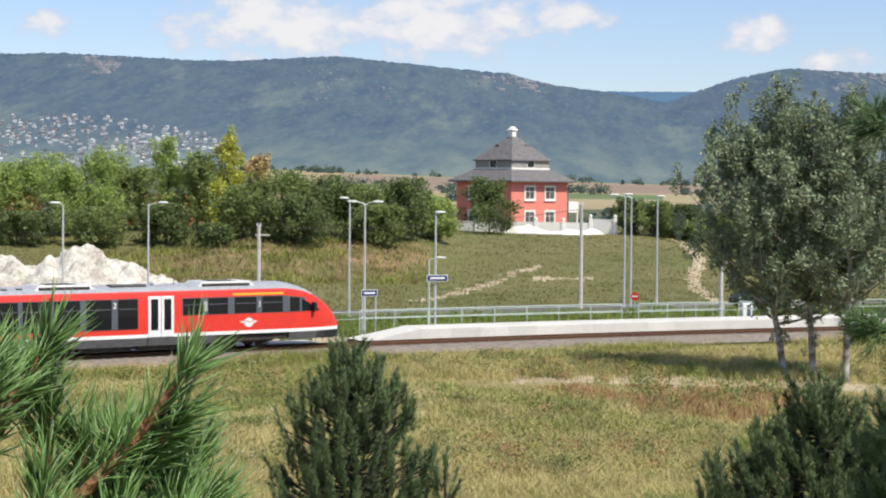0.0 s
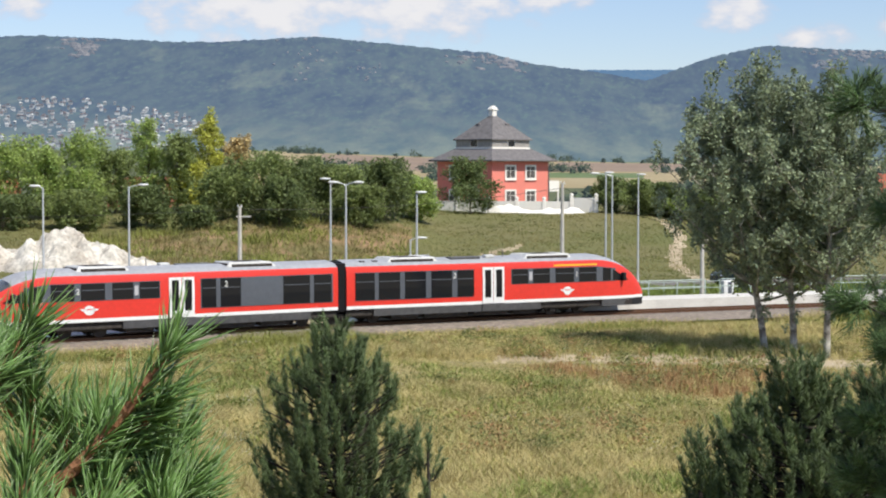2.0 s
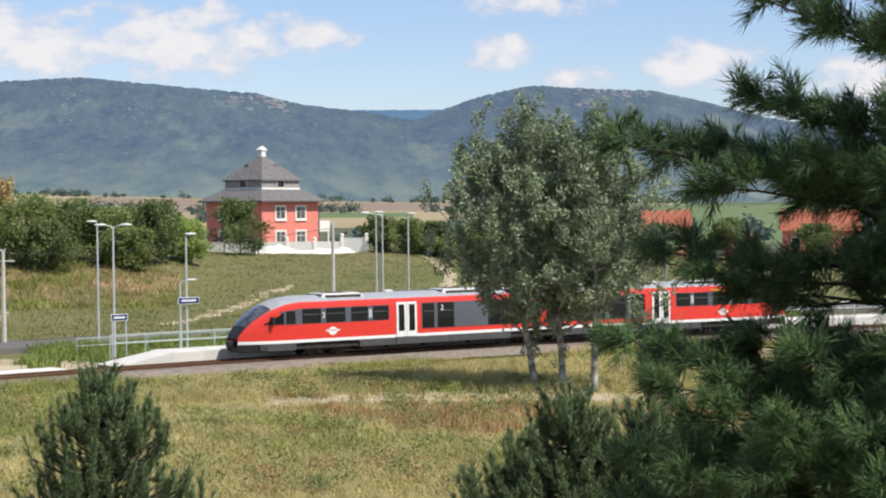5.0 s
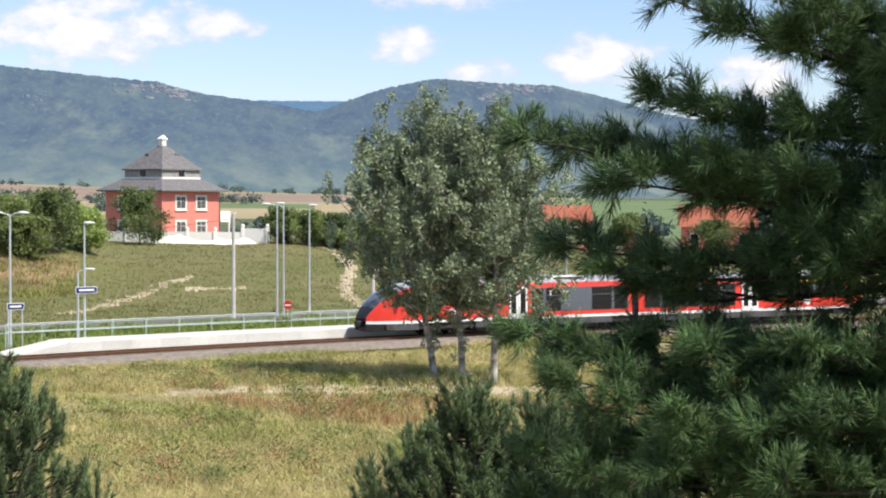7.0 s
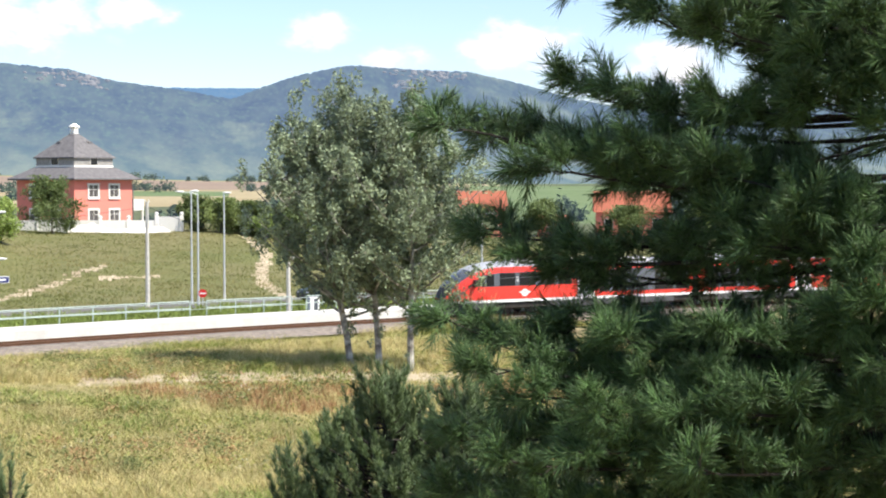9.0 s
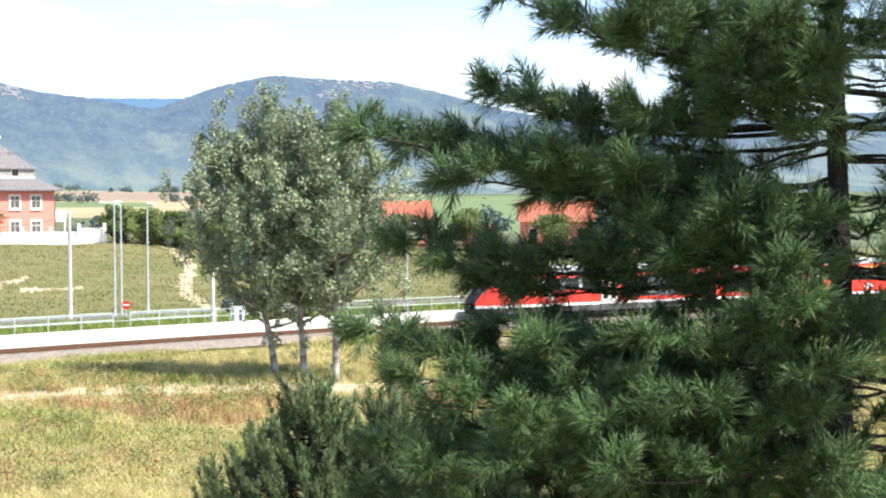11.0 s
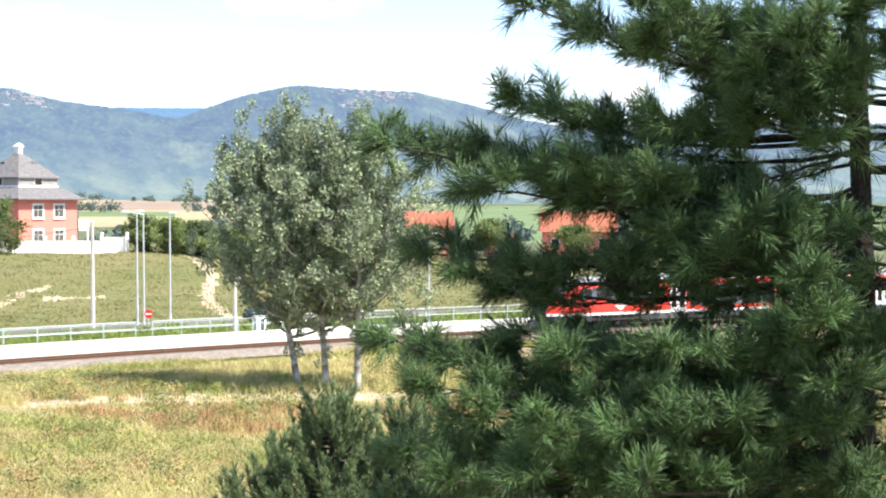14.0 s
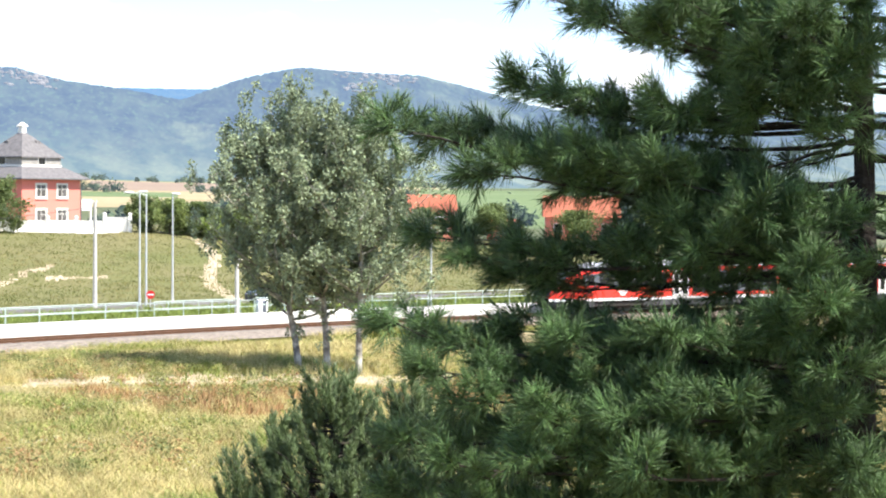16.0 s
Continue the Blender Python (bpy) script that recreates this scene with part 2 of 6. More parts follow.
MEADOW = material("dry_meadow_soil", (0.21, 0.185, 0.075), 0.95, spread=0.3, second=(0.30, 0.24, 0.12), second_scale=0.12, fine=5, bump=0.4)
KNOLL = material("short_green_turf", (0.115, 0.122, 0.034), 0.95, spread=0.22, second=(0.155, 0.140, 0.055), second_scale=0.07, fine=3, bump=0.5)
SAND = material("pale_sandy_soil", (0.46, 0.38, 0.26), 0.95, spread=0.25, second=(0.34, 0.27, 0.17), second_scale=0.4, fine=9, bump=0.4)
BANK = material("bare_brown_bank", (0.27, 0.175, 0.095), 0.95, spread=0.3, second=(0.13, 0.12, 0.04), second_scale=0.3, fine=2, bump=0.5)
ROADMAT = material("worn_pale_asphalt", (0.125, 0.115, 0.105), 0.9, spread=0.12, second=(0.16, 0.148, 0.13), second_scale=0.2, fine=12, bump=0.2)
STRAW = material("stubble_field", (0.34, 0.28, 0.16), 0.95, spread=0.15, second=(0.28, 0.22, 0.11), second_scale=0.01, fine=0.2)
PLOUGH = material("ploughed_field", (0.25, 0.185, 0.13), 0.95, spread=0.12, second=(0.22, 0.16, 0.115), second_scale=0.01, fine=0.2)
CROP = material("green_crop_field", (0.10, 0.15, 0.05), 0.95, spread=0.15, second=(0.13, 0.17, 0.07), second_scale=0.008, fine=0.2)
VALLEY = material("valley_scrub", (0.055, 0.075, 0.03), 0.95, spread=0.3, second=(0.10, 0.11, 0.045), second_scale=0.02, fine=0.15)


def build_ground():
    rs = np.concatenate([np.linspace(0, 40, 17), np.linspace(42, 150, 110), np.linspace(150.8, 212, 80), np.linspace(214, 300, 40), np.geomspace(306, 2700, 70)])
    azs = np.radians(np.concatenate([np.linspace(-180, -30, 25)[:-1], np.linspace(-30, 36, 480), np.linspace(36, 180, 25)[1:]]))
    R, A = np.meshgrid(rs, azs, indexing="ij")
    X, Y = R * np.sin(A), R * np.cos(A)
    me = Shape().grid(np.stack([X, Y, land(X, Y)], -1)).mesh("ground", True)
    for m in (MEADOW, KNOLL, SAND, BANK, STRAW, PLOUGH, CROP, VALLEY):
        me.materials.append(m)
    # which soil lies where
    x, y = (X[:-1, :-1] + X[1:, 1:]) / 2, (Y[:-1, :-1] + Y[1:, 1:]) / 2
    r, az, s, u = np.hypot(x, y), np.degrees(np.arctan2(x, y)), track_side(x, y), track_along(x, y)
    w = lumps(x, y, 3.0) + np.random.default_rng(2).normal(0, 0.45, x.shape)
    kind = np.zeros(x.shape, int)
    kind[(s > 5) & (r < 420)] = 1
    path = np.abs(r - 87.3 - 0.1 * (az - 8) - 1.2 * lumps(x, y, 6.0)) < 1.7 + 0.8 * w
    kind[path & (az > -0.5) & (az < 22) & (s < -5)] = 2
    kind[(np.abs(r - 70 - 2 * w) < 1.2) & (az > 6.2) & (az < 8.0)] = 2
    kind[(s > 1.5) & (s < 13) & (u < -9 + 2 * w)] = 2                      # sandy forecourt
    kind[(s > 22.5) & (s < 26 + 1.5 * w) & (r < 200)] = 2                     # road verge
    scar = np.abs((x + 4.3) - 0.34 * (y - 150)) < 0.55 + 0.5 * w
    kind[scar & (y > 138) & (y < 166)] = 2
    kind[(np.abs((y - 158) - 0.55 * (x - 3.5)) < 0.9 + 0.5 * w) & (x > 0.5) & (x < 6)] = 2
    kind[(np.abs(x - 16 - 1.2 * np.sin(y / 9)) < 0.6 + 0.2 * w) & (y > 140) & (y < 196)] = 2
    kind[(x > -38) & (x < -9) & (s > 48 + 3 * w) & (s < 60 + 3 * w)] = 3
    kind[(x > -33) & (x < -21) & (y > 126) & (y < 142) & (np.abs(lumps(x, y, 2.2)) < 0.22)] = 2
    kind[(r > 235)] = 7
    # the patchwork of fields in the valley
    kind[(r > 900) & (az > -9) & (az < 12.5 + w)] = 4
    kind[(r > 1250) & (r < 1500) & (az > -2.2) & (az < 4.3)] = 6
    kind[(r > 700) & (r < 1050) & (az > 4.5) & (az < 7.5)] = 6
    kind[(r > 500) & (r < 2000) & (az > 12) & (az < 30)] = 6
    kind[(r > 1500) & (r < 2300) & (az > -6) & (az < -1.6)] = 5
    kind[(r > 1600) & (r < 2100) & (az > 1.5) & (az < 8)] = 5
    kind[(r > 1100) & (r < 1250) & (az > -6.5) & (az < 1)] = 7
    kind[(r > 2450)] = 6
    kind[y < 0] = 0
    me.polygons.foreach_set("material_index", kind.ravel().astype(np.int32))
    return tagged(new("ground", me), "dry summer meadow, green knoll and distant valley fields", kind="structure")


ground = build_ground()

# ---------------------------------------------------------------- far wooded hills
RIDGE_AZ = [-40, -16.8, -15, -13.3, -11, -9.4, -7.4, -6.1, -4.7, -2.5, -0.7, 0.5, 2, 3.1, 4.4, 5.0, 5.45, 6.5, 8.1, 9.7, 12, 13.8, 15.5, 17, 18.7, 24, 40]
RIDGE_EL = [3.7, 4.09, 4.15, 4.11, 4.03, 4.02, 4.16, 4.22, 4.09, 3.88, 3.73, 3.42, 3.2, 3.05, 2.82, 3.05, 3.22, 3.58, 3.91, 3.79, 3.7, 3.28, 2.78, 2.5, 2.3, 2.6, 2.4]


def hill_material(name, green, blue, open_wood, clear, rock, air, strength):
    """Woodland seen from afar: crowns, clearings and pale outcrops; the bright air before it is painted as emission."""
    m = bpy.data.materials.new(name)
    m.use_nodes = True
    nt = m.node_tree
    N, L = nt.nodes.new, nt.links.new
    bs = nt.nodes["Principled BSDF"]
    bs.inputs["Roughness"].default_value, bs.inputs["Specular IOR Level"].default_value = 1.0, 0.0
    tc = N("ShaderNodeTexCoord")
    mp = N("ShaderNodeMapping")
    mp.inputs["Scale"].default_value = (1, 0.17, 1.2)
    L(tc.outputs["Object"], mp.inputs["Vector"])
    def mask(scale, lo, hi, detail=6):
        n, r = N("ShaderNodeTexNoise"), N("ShaderNodeValToRGB")
        n.inputs["Scale"].default_value, n.inputs["Detail"].default_value, n.inputs["Roughness"].default_value = scale, detail, 0.62
        r.color_ramp.elements[0].position, r.color_ramp.elements[1].position = lo, hi
        L(mp.outputs["Vector"], n.inputs["Vector"]), L(n.outputs["Fac"], r.inputs["Fac"])
        return r.outputs["Color"]
    def mix(fac, a, b):
        x = N("ShaderNodeMix")
        x.data_type = "RGBA"
        L(fac, x.inputs["Factor"])
        for sock, v in (("A", a), ("B", b)):
            if isinstance(v, tuple):
                x.inputs[sock].default_value = (*v, 1)
            else:
                L(v, x.inputs[sock])
        return x.outputs["Result"]
    c = mix(mask(0.022, 0.36, 0.64), green, blue)
    c = mix(mask(0.085, 0.52, 0.66, 3), c, open_wood)
    sep, low = N("ShaderNodeSeparateXYZ"), N("ShaderNodeMapRange")
    L(tc.outputs["Object"], sep.inputs["Vector"])
    low.inputs["From Min"].default_value, low.inputs["From Max"].default_value = 28.0, 125.0
    low.inputs["To Min"].default_value, low.inputs["To Max"].default_value = 0.75, 0.0
    L(sep.outputs["Z"], low.inputs["Value"])
    c = mix(low.outputs["Result"], c, mix(mask(0.014, 0.40, 0.60), open_wood, clear))
    c = mix(mask(0.0040, 0.56, 0.72), c, clear)
    c = mix(mask(0.011, 0.70, 0.76, 9), c, rock)
    L(c, bs.inputs["Base Color"])
    # haze painted as an even blue emission over the hillside
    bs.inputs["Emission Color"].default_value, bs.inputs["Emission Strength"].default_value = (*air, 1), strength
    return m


HILL = hill_material("hazed_woodland", (0.010, 0.018, 0.018), (0.036, 0.050, 0.032), (0.040, 0.064, 0.034), (0.125, 0.142, 0.070), (0.20, 0.18, 0.16), (0.43, 0.60, 1.0), 0.170)
# a bluer, stronger emission paints thicker haze on the farthest ridge
HILL_FAR = hill_material("hazed_far_woodland", (0.03, 0.045, 0.03), (0.04, 0.055, 0.03), (0.05, 0.06, 0.03), (0.06, 0.07, 0.04), (0.1, 0.1, 0.1), (0.20, 0.42, 0.90), 0.30)


def ridge_at(az):
    """The skyline's elevation at a bearing, rounded off."""
    k = np.exp(-np.linspace(-2, 2, 9) ** 2)
    return sum(w * np.interp(az + d, RIDGE_AZ, RIDGE_EL) for w, d in zip(k / k.sum(), np.linspace(-0.4, 0.4, 9)))


def hill_point(A, T, r0, r1, el0, top):
    """A place on the folded hillside: bearing in degrees, 0 at the foot to 1 at the crest."""
    el0 = el0 - valley_dip(A)
    el = el0 + (top - el0) * (0.72 * T + 0.28 * T ** 2.2)
    fold = np.sin(A * 1.9 + 2.0 * np.sin(T * 4 + A * 0.35)) * 0.16 + np.sin(A * 4.3 + 3 * T) * 0.07
    return el + fold * T * (1 - T) * 1.5, r0 + (r1 - r0) * T + 180 * fold * T * (1 - T)


def hill_sheet(name, label, mat, r0, r1, el0, elevation, a0, a1, na, nr, rough_el):
    A, T = np.meshgrid(np.linspace(a0, a1, na), np.linspace(0, 1, nr))
    top = ridge_at(A) if elevation is None else elevation + 0 * A
    el, R = hill_point(A, T, r0, r1, el0, top)
    rng = np.random.default_rng(5)
    fine = rng.normal(0, 1, A.shape)
    fine = (fine + np.roll(fine, 1, 1) + np.roll(fine, 1, 0)) / 1.7
    el = el + fine * rough_el * np.minimum(1, 0.25 + T)
    a = np.radians(A)
    pts = np.stack([R * np.sin(a), R * np.cos(a), H + R * np.tan(np.radians(el))], -1)
    back = pts[-1:] * np.array([1.05, 1.05, 0.0])
    return part(name, Shape().grid(np.concatenate([pts, back])), mat, None, label, smooth=True, kind="structure")


hill_sheet("backdrop", "long wooded hill range with painted summer haze", HILL, 2450, 4100, 0.45, None, -40, 40, 1500, 110, 0.011)
hill_sheet("backdrop", "farthest wooded ridge blued by painted haze behind the gap", HILL_FAR, 4300, 4650, 1.0, 3.17, 0.2, 7.0, 120, 12, 0.006)


def outcrops():
    """Pale bare crags near the crest."""
    rng = np.random.default_rng(31)
    sh = Shape()
    for az0, spread, t0, tw, n, size in ((-13.6, 0.55, 0.93, 0.035, 60, 9), (-0.6, 1.1, 0.95, 0.025, 70, 8), (-6.6, 0.9, 0.86, 0.06, 20, 5), (-4.6, 0.5, 0.84, 0.05, 14, 5), (10.9, 1.1, 0.965, 0.02, 60, 7), (9.9, 0.4, 0.90, 0.02, 12, 8)):
        for _ in range(n):
            a, t = az0 + rng.normal(0, spread * 0.5), float(np.clip(t0 + rng.normal(0, tw), 0.6, 0.985))
            el, r = hill_point(a, t, 2450, 4100, 0.45, ridge_at(a))
            r, w, h = float(r) - 2, size * rng.uniform(0.3, 1.3), size * rng.uniform(0.25, 0.8)
            c = np.array([r * math.sin(math.radians(a)), r * math.cos(math.radians(a)), H + r * math.tan(math.radians(float(el)))])
            sh.ball(c, (w, 5, h), 7, 5)
    # the rock's blue emission is painted haze, as on the hillside
    m = material("pale_crag", (0.15, 0.13, 0.112), 0.95, spread=0.3, scale=0.05, fine=0.3, island=0.4, haze_glow=(0.37, 0.62, 1.0, 0.12))
    part("backdrop_crags", sh, m, None, "pale bare rock crags near the hill crest", kind="stuff")


outcrops()


# ---------------------------------------------------------------- the train
NOSE0, NOSE1 = 16.6, 20.75
INNER = 0.32


def car_width(x):
    u = max(0.0, (x - 17.2) / (NOSE1 - 17.2))
    return 1.41 * (1 - 0.50 * u ** 2.6)


def car_top(x):
    u = max(0.0, (x - NOSE0) / (NOSE1 - NOSE0))
    return 1.22 + 2.36 * max(0.0, 1 - u ** 2.3) ** 0.8


def car_ring(x):
    """Half a cross-section, bottom to roof ridge: heights and half-widths."""
    w, top = car_width(x), car_top(x)
    k = (top - 1.05) / (3.58 - 1.05)
    zs = [0.45, 0.87, 1.05, 2.0, 2.85, 3.1, 3.24, 3.38, 3.50, 3.58]
    ws = [0.97, 1.0, 1.0, 1.0, 0.985, 0.965, 0.93, 0.80, 0.48, 0.0]
    return [(w * b, z if z <= 1.05 else 1.05 + (z - 1.05) * k) for z, b in zip(zs, ws)]


def band(xs, a, b, sides=(-1, 1)):
    """The skin between two levels of the cross-section along the stations xs, on both sides."""
    s = Shape()
    for side in sides:
        pts = np.array([[(x, side * w, z) for w, z in car_ring(x)[a:b + 1]] for x in xs])
        s.grid(pts if side < 0 else pts[:, ::-1])
    return s


def side_at(x, z, side, off):
    ring = car_ring(x)
    return side * (float(np.interp(z, [p[1] for p in ring], [p[0] for p in ring])) + off)


def pane(s, x0, x1, z0, z1, side, off, r=0.05, thick=0.06, top=None):
    """A panel that follows the car's side, standing proud by off, with an edge all round; top: its height at x1 where it slopes."""
    xs, zs = np.linspace(x0, x1, max(2, int((x1 - x0) / 0.6) + 2)), np.linspace(0, 1, 6)
    def lift(x):
        return z1 if top is None else z1 + (top - z1) * (x - x0) / (x1 - x0)
    g = np.array([[(x, side_at(x, z0 + (lift(x) - z0) * k, side, off), z0 + (lift(x) - z0) * k) for k in zs] for x in xs])
    s.grid(g if side < 0 else g[:, ::-1])
    rim = np.concatenate([g[:, 0], g[-1, 1:], g[-2::-1, -1], g[0, -2::-1]])
    inner = rim - np.array([0, side * thick, 0])
    s.grid(np.stack([rim, inner], 1))


def logo_piece(car, side):
    """A plain white winged oval."""
    s = Shape()
    cx, cz = 14.85, 1.47
    y = side * (car_width(cx) + 0.012)
    n = 20
    v = [(cx + 0.29 * math.cos(2 * math.pi * i / n), y, cz + 0.25 * math.sin(2 * math.pi * i / n)) for i in range(n)]
    s.add(v, [tuple(range(n)) if side < 0 else tuple(reversed(range(n)))])
    for q in (-1, 1):
        v = [(cx + q * 0.2, y, cz + 0.10), (cx + q * 0.52, y, cz + 0.07), (cx + q * 0.40, y, cz - 0.02), (cx + q * 0.2, y, cz - 0.06)]
        s.add(v, [(0, 1, 2, 3)])
    part("emblem", s, WHITE, car, "plain white winged oval emblem")
    bar = Shape()
    v = [(cx - 0.16, y * 1.004, cz + 0.02), (cx + 0.16, y * 1.004, cz + 0.02), (cx + 0.16, y * 1.004, cz + 0.07), (cx - 0.16, y * 1.004, cz + 0.07)]
    bar.add(v, [(0, 1, 2, 3) if side < 0 else (3, 2, 1, 0)])
    part("emblem_bar", bar, RED, car)


def class_figure(car, mark, x, z, side):
    """A white class number beside a window, as solid lettering."""
    cu = bpy.data.curves.new("class_figure", "FONT")
    cu.body, cu.size, cu.extrude, cu.align_x = mark, 0.44, 0.004, "CENTER"
    tmp = new("class_figure", cu)
    me = bpy.data.meshes.new_from_object(tmp.evaluated_get(bpy.context.evaluated_depsgraph_get()))
    bpy.data.objects.remove(tmp)
    me.materials.clear()
    me.materials.append(WHITE)
    ob = new("class_figure", me)
    ob.parent = car
    ob.matrix_local = pose(x, side_at(x, z, side, 0.045), z, 90, 0, 0 if side < 0 else 180)
    tagged(ob, "white class number " + mark)


def bogie(car, x):
    b = part("bogie", Shape().box(x - 1.55, x + 1.55, -1.05, -0.85, 0.38, 0.62, 0.04).box(x - 1.55, x + 1.55, 0.85, 1.05, 0.38, 0.62, 0.04).box(x - 0.3, x + 0.3, -1.0, 1.0, 0.35, 0.7, 0.04)
             .box(x - 1.2, x - 0.8, -1.12, -0.8, 0.25, 0.5, 0.03).box(x + 0.8, x + 1.2, -1.12, -0.8, 0.25, 0.5, 0.03).box(x - 0.25, x + 0.25, -1.18, -0.9, 0.45, 0.85, 0.05), UNDER, car, "dark dirty bogie frame")
    for dx in (-0.95, 0.95):
        for y in (-0.75, 0.75):
            w = Shape()
            w.tube([(x + dx, y - 0.065, 0.39), (x + dx, y + 0.065, 0.39)], 0.385, 20)
            w.tube([(x + dx, y - 0.09, 0.39), (x + dx, y + 0.09, 0.39)], 0.16, 12)
            part("wheel", w, UNDER, b)


def railcar(first_class):
    """One half of the train: its gangway at x = 0, its nose at +x."""
    tag = "red railcar with grey roof and " + ("yellow stripe" if first_class else "grey blind panel")
    car = thing("railcar", tag + " on track", "train car", group="two-car train")
    xs = [INNER + (NOSE0 - INNER) * i / 14 for i in range(15)] + [NOSE0 + (NOSE1 - NOSE0) * (1 - (1 - i / 22) ** 1.5) for i in range(1, 23)]
    part("body", band(xs, 2, 6), RED, car, "glossy red side walls and nose", smooth=True)
    part("white_stripe", band(xs, 1, 2), WHITE, car)
    for a, b in ((INNER + 1.7, 13.0), (17.3, 19.4)):
        st = [x for x in xs if a < x < b]
        for side in (-1, 1):
            part("skirt", band([a] + st + [b], 0, 1, (side,)), SKIRT, car, "dusty grey skirt")
    for side in (-1, 1):
        part("front_skirt", band([19.4] + [x for x in xs if x > 19.4], 0, 1, (side,)), BLACK, car, "black lower front", smooth=True)
    roof_x = [x for x in xs if x <= 19.0]
    part("roof", band(roof_x, 6, 9), ROOF_GREY, car, "matt grey roof", smooth=True)
    part("windscreen", band([x for x in xs if 18.85 <= x <= 20.4], 6, 9), SCREEN, car, "dark raked windscreen", smooth=True)
    part("nose_cap", band([x for x in xs if x >= 20.3], 6, 9), BLACK, car, smooth=True)
    # inner end wall and gangway
    ring = car_ring(INNER)
    end = [(INNER, -w, z) for w, z in ring] + [(INNER, w, z) for w, z in reversed(ring[:-1])]
    part("end_wall", Shape().add(end, [tuple(range(len(end)))]), BLACK, car)
    g = Shape()
    for i in range(3):
        x0 = 0.0 + i * 0.11
        g.box(x0 + 0.01, x0 + 0.09, -1.3, 1.3, 0.75, 3.45, 0.03)
    part("gangway", g, BLACK, car, "black folded rubber gangway")
    part("floor_pan", Shape().box(INNER, 19.6, -1.25, 1.25, 0.5, 0.86), UNDER, car)
    # side windows and doors, on both sides
    for side in (-1, 1):
        main = Shape()
        if first_class:
            frame_x = (0.85, 8.45)
            cells = [(0.85, 2.05), (2.3, 3.65), (3.95, 5.3), (5.65, 7.0), (7.35, 8.45)]
        else:
            frame_x = (0.65, 8.65)
            cells = [(0.75, 1.85), (2.1, 3.75), (6.3, 7.5), (7.75, 8.6)]
            pane(main, 3.75, 6.2, 1.35, 2.88, side, 0.026)
        pane(main, *frame_x, 1.33, 2.9, side, 0.020)
        part("window_band", main, PANEL, car, "grey panel round the windows")
        for a, b in cells:
            c = Shape()
            pane(c, a, b, 1.36, 2.87, side, 0.034, 0.06)
            w = part("window", c, GLASS, car, "dark tinted window pane")
            rail = Shape()
            pane(rail, a + 0.05, b - 0.05, 2.36, 2.40, side, 0.042, 0.005, 0.03)
            part("vent_bar", rail, PANEL, w)
        up = Shape()
        pane(up, 10.95, 16.95, 1.95, 2.86, side, 0.012)
        for a, b in ((11.0, 12.1), (12.45, 13.6), (14.0, 15.3), (15.65, 16.9)):
            c = Shape()
            pane(c, a, b, 1.98, 2.83, side, 0.026, 0.06)
            w = part("window", c, GLASS, car)
            rail = Shape()
            pane(rail, a + 0.05, b - 0.05, 2.48, 2.52, side, 0.036, 0.005, 0.03)
            part("vent_bar", rail, PANEL, w)
        pane(up, 16.9, 18.3, 1.95, 2.86, side, 0.016, top=2.72)
        part("window_band", up, PANEL, car)
        cab = Shape()
        pane(cab, 17.35, 17.95, 1.98, 2.76, side, 0.024, top=2.72)
        pane(cab, 18.1, 19.3, 1.98, 2.66, side, 0.024, top=2.02)
        part("cab_window", cab, GLASS, car, "dark wedge-shaped cab window")
        m = Shape().box(18.75, 18.95, *sorted((side * 1.28, side * 1.62)), 1.95, 2.45, 0.04)
        part("wing_mirror", m, BLACK, car)
        d = Shape()
        pane(d, 9.02, 9.72, 0.5, 3.0, side, 0.05, 0.03, 0.09)
        pane(d, 9.76, 10.46, 0.5, 3.0, side, 0.05, 0.03, 0.09)
        door = part("door", d, WHITE, car, "white double-leaf sliding door")
        for a in (9.17, 9.91):
            c = Shape()
            pane(c, a, a + 0.40, 1.25, 2.85, side, 0.062, 0.08)
            part("door_pane", c, GLASS, door, "narrow dark door pane")
        low = Shape()
        pane(low, 9.0, 10.48, 0.46, 0.9, side, 0.062, 0.02)
        part("door_step_panel", low, SKIRT, door)
        if first_class:
            ys = Shape()
            pane(ys, 13.9, 16.95, 2.93, 3.03, side, 0.012, 0.01)
            part("class_stripe", ys, YELLOW, car, "yellow first-class stripe")
        n = Shape()
        pane(n, 12.18, 12.38, 2.15, 2.65, side, 0.036, 0.01, 0.03)
        part("pictogram_plate", n, LAMPGLASS, car, "pale pictogram plate")
        for x0, z0, mark in ((7.17, 2.42, "2"), (15.48, 2.28, "1" if first_class else "2")):
            class_figure(car, mark, x0, z0, side)
        logo_piece(car, side)
        hl = Shape()
        hl.ball((20.35, side * 0.72, 1.2), (0.2, 0.16, 0.1))
        part("headlight", hl, LAMPGLASS, car, "clear oval headlight")
    # roof units
    for a, b in ((3.0, 6.3), (12.0, 15.4)) if first_class else ((3.9, 6.9), (12.4, 15.4)):
        u = Shape()
        sec = [(-1.02, 3.36), (-0.86, 3.66), (0.86, 3.66), (1.02, 3.36)]
        v = [(a if z < 3.5 else a + 0.35, y, z) for y, z in sec] + [(b if z < 3.5 else b - 0.2, y, z) for y, z in sec]
        u.add(v, [(0, 1, 5, 4), (1, 2, 6, 5), (2, 3, 7, 6), (3, 2, 1, 0), (4, 5, 6, 7)])
        un = part("roof_unit", u, AC_WHITE, car, "pale roof air-conditioning unit")
        for q in (-1, 1):
            part("side_louvre", Shape().box(a + 0.3, b - 0.3, *sorted((q * 0.93, q * 1.03)), 3.40, 3.56, 0.02), UNDER, un, "dark side louvre")
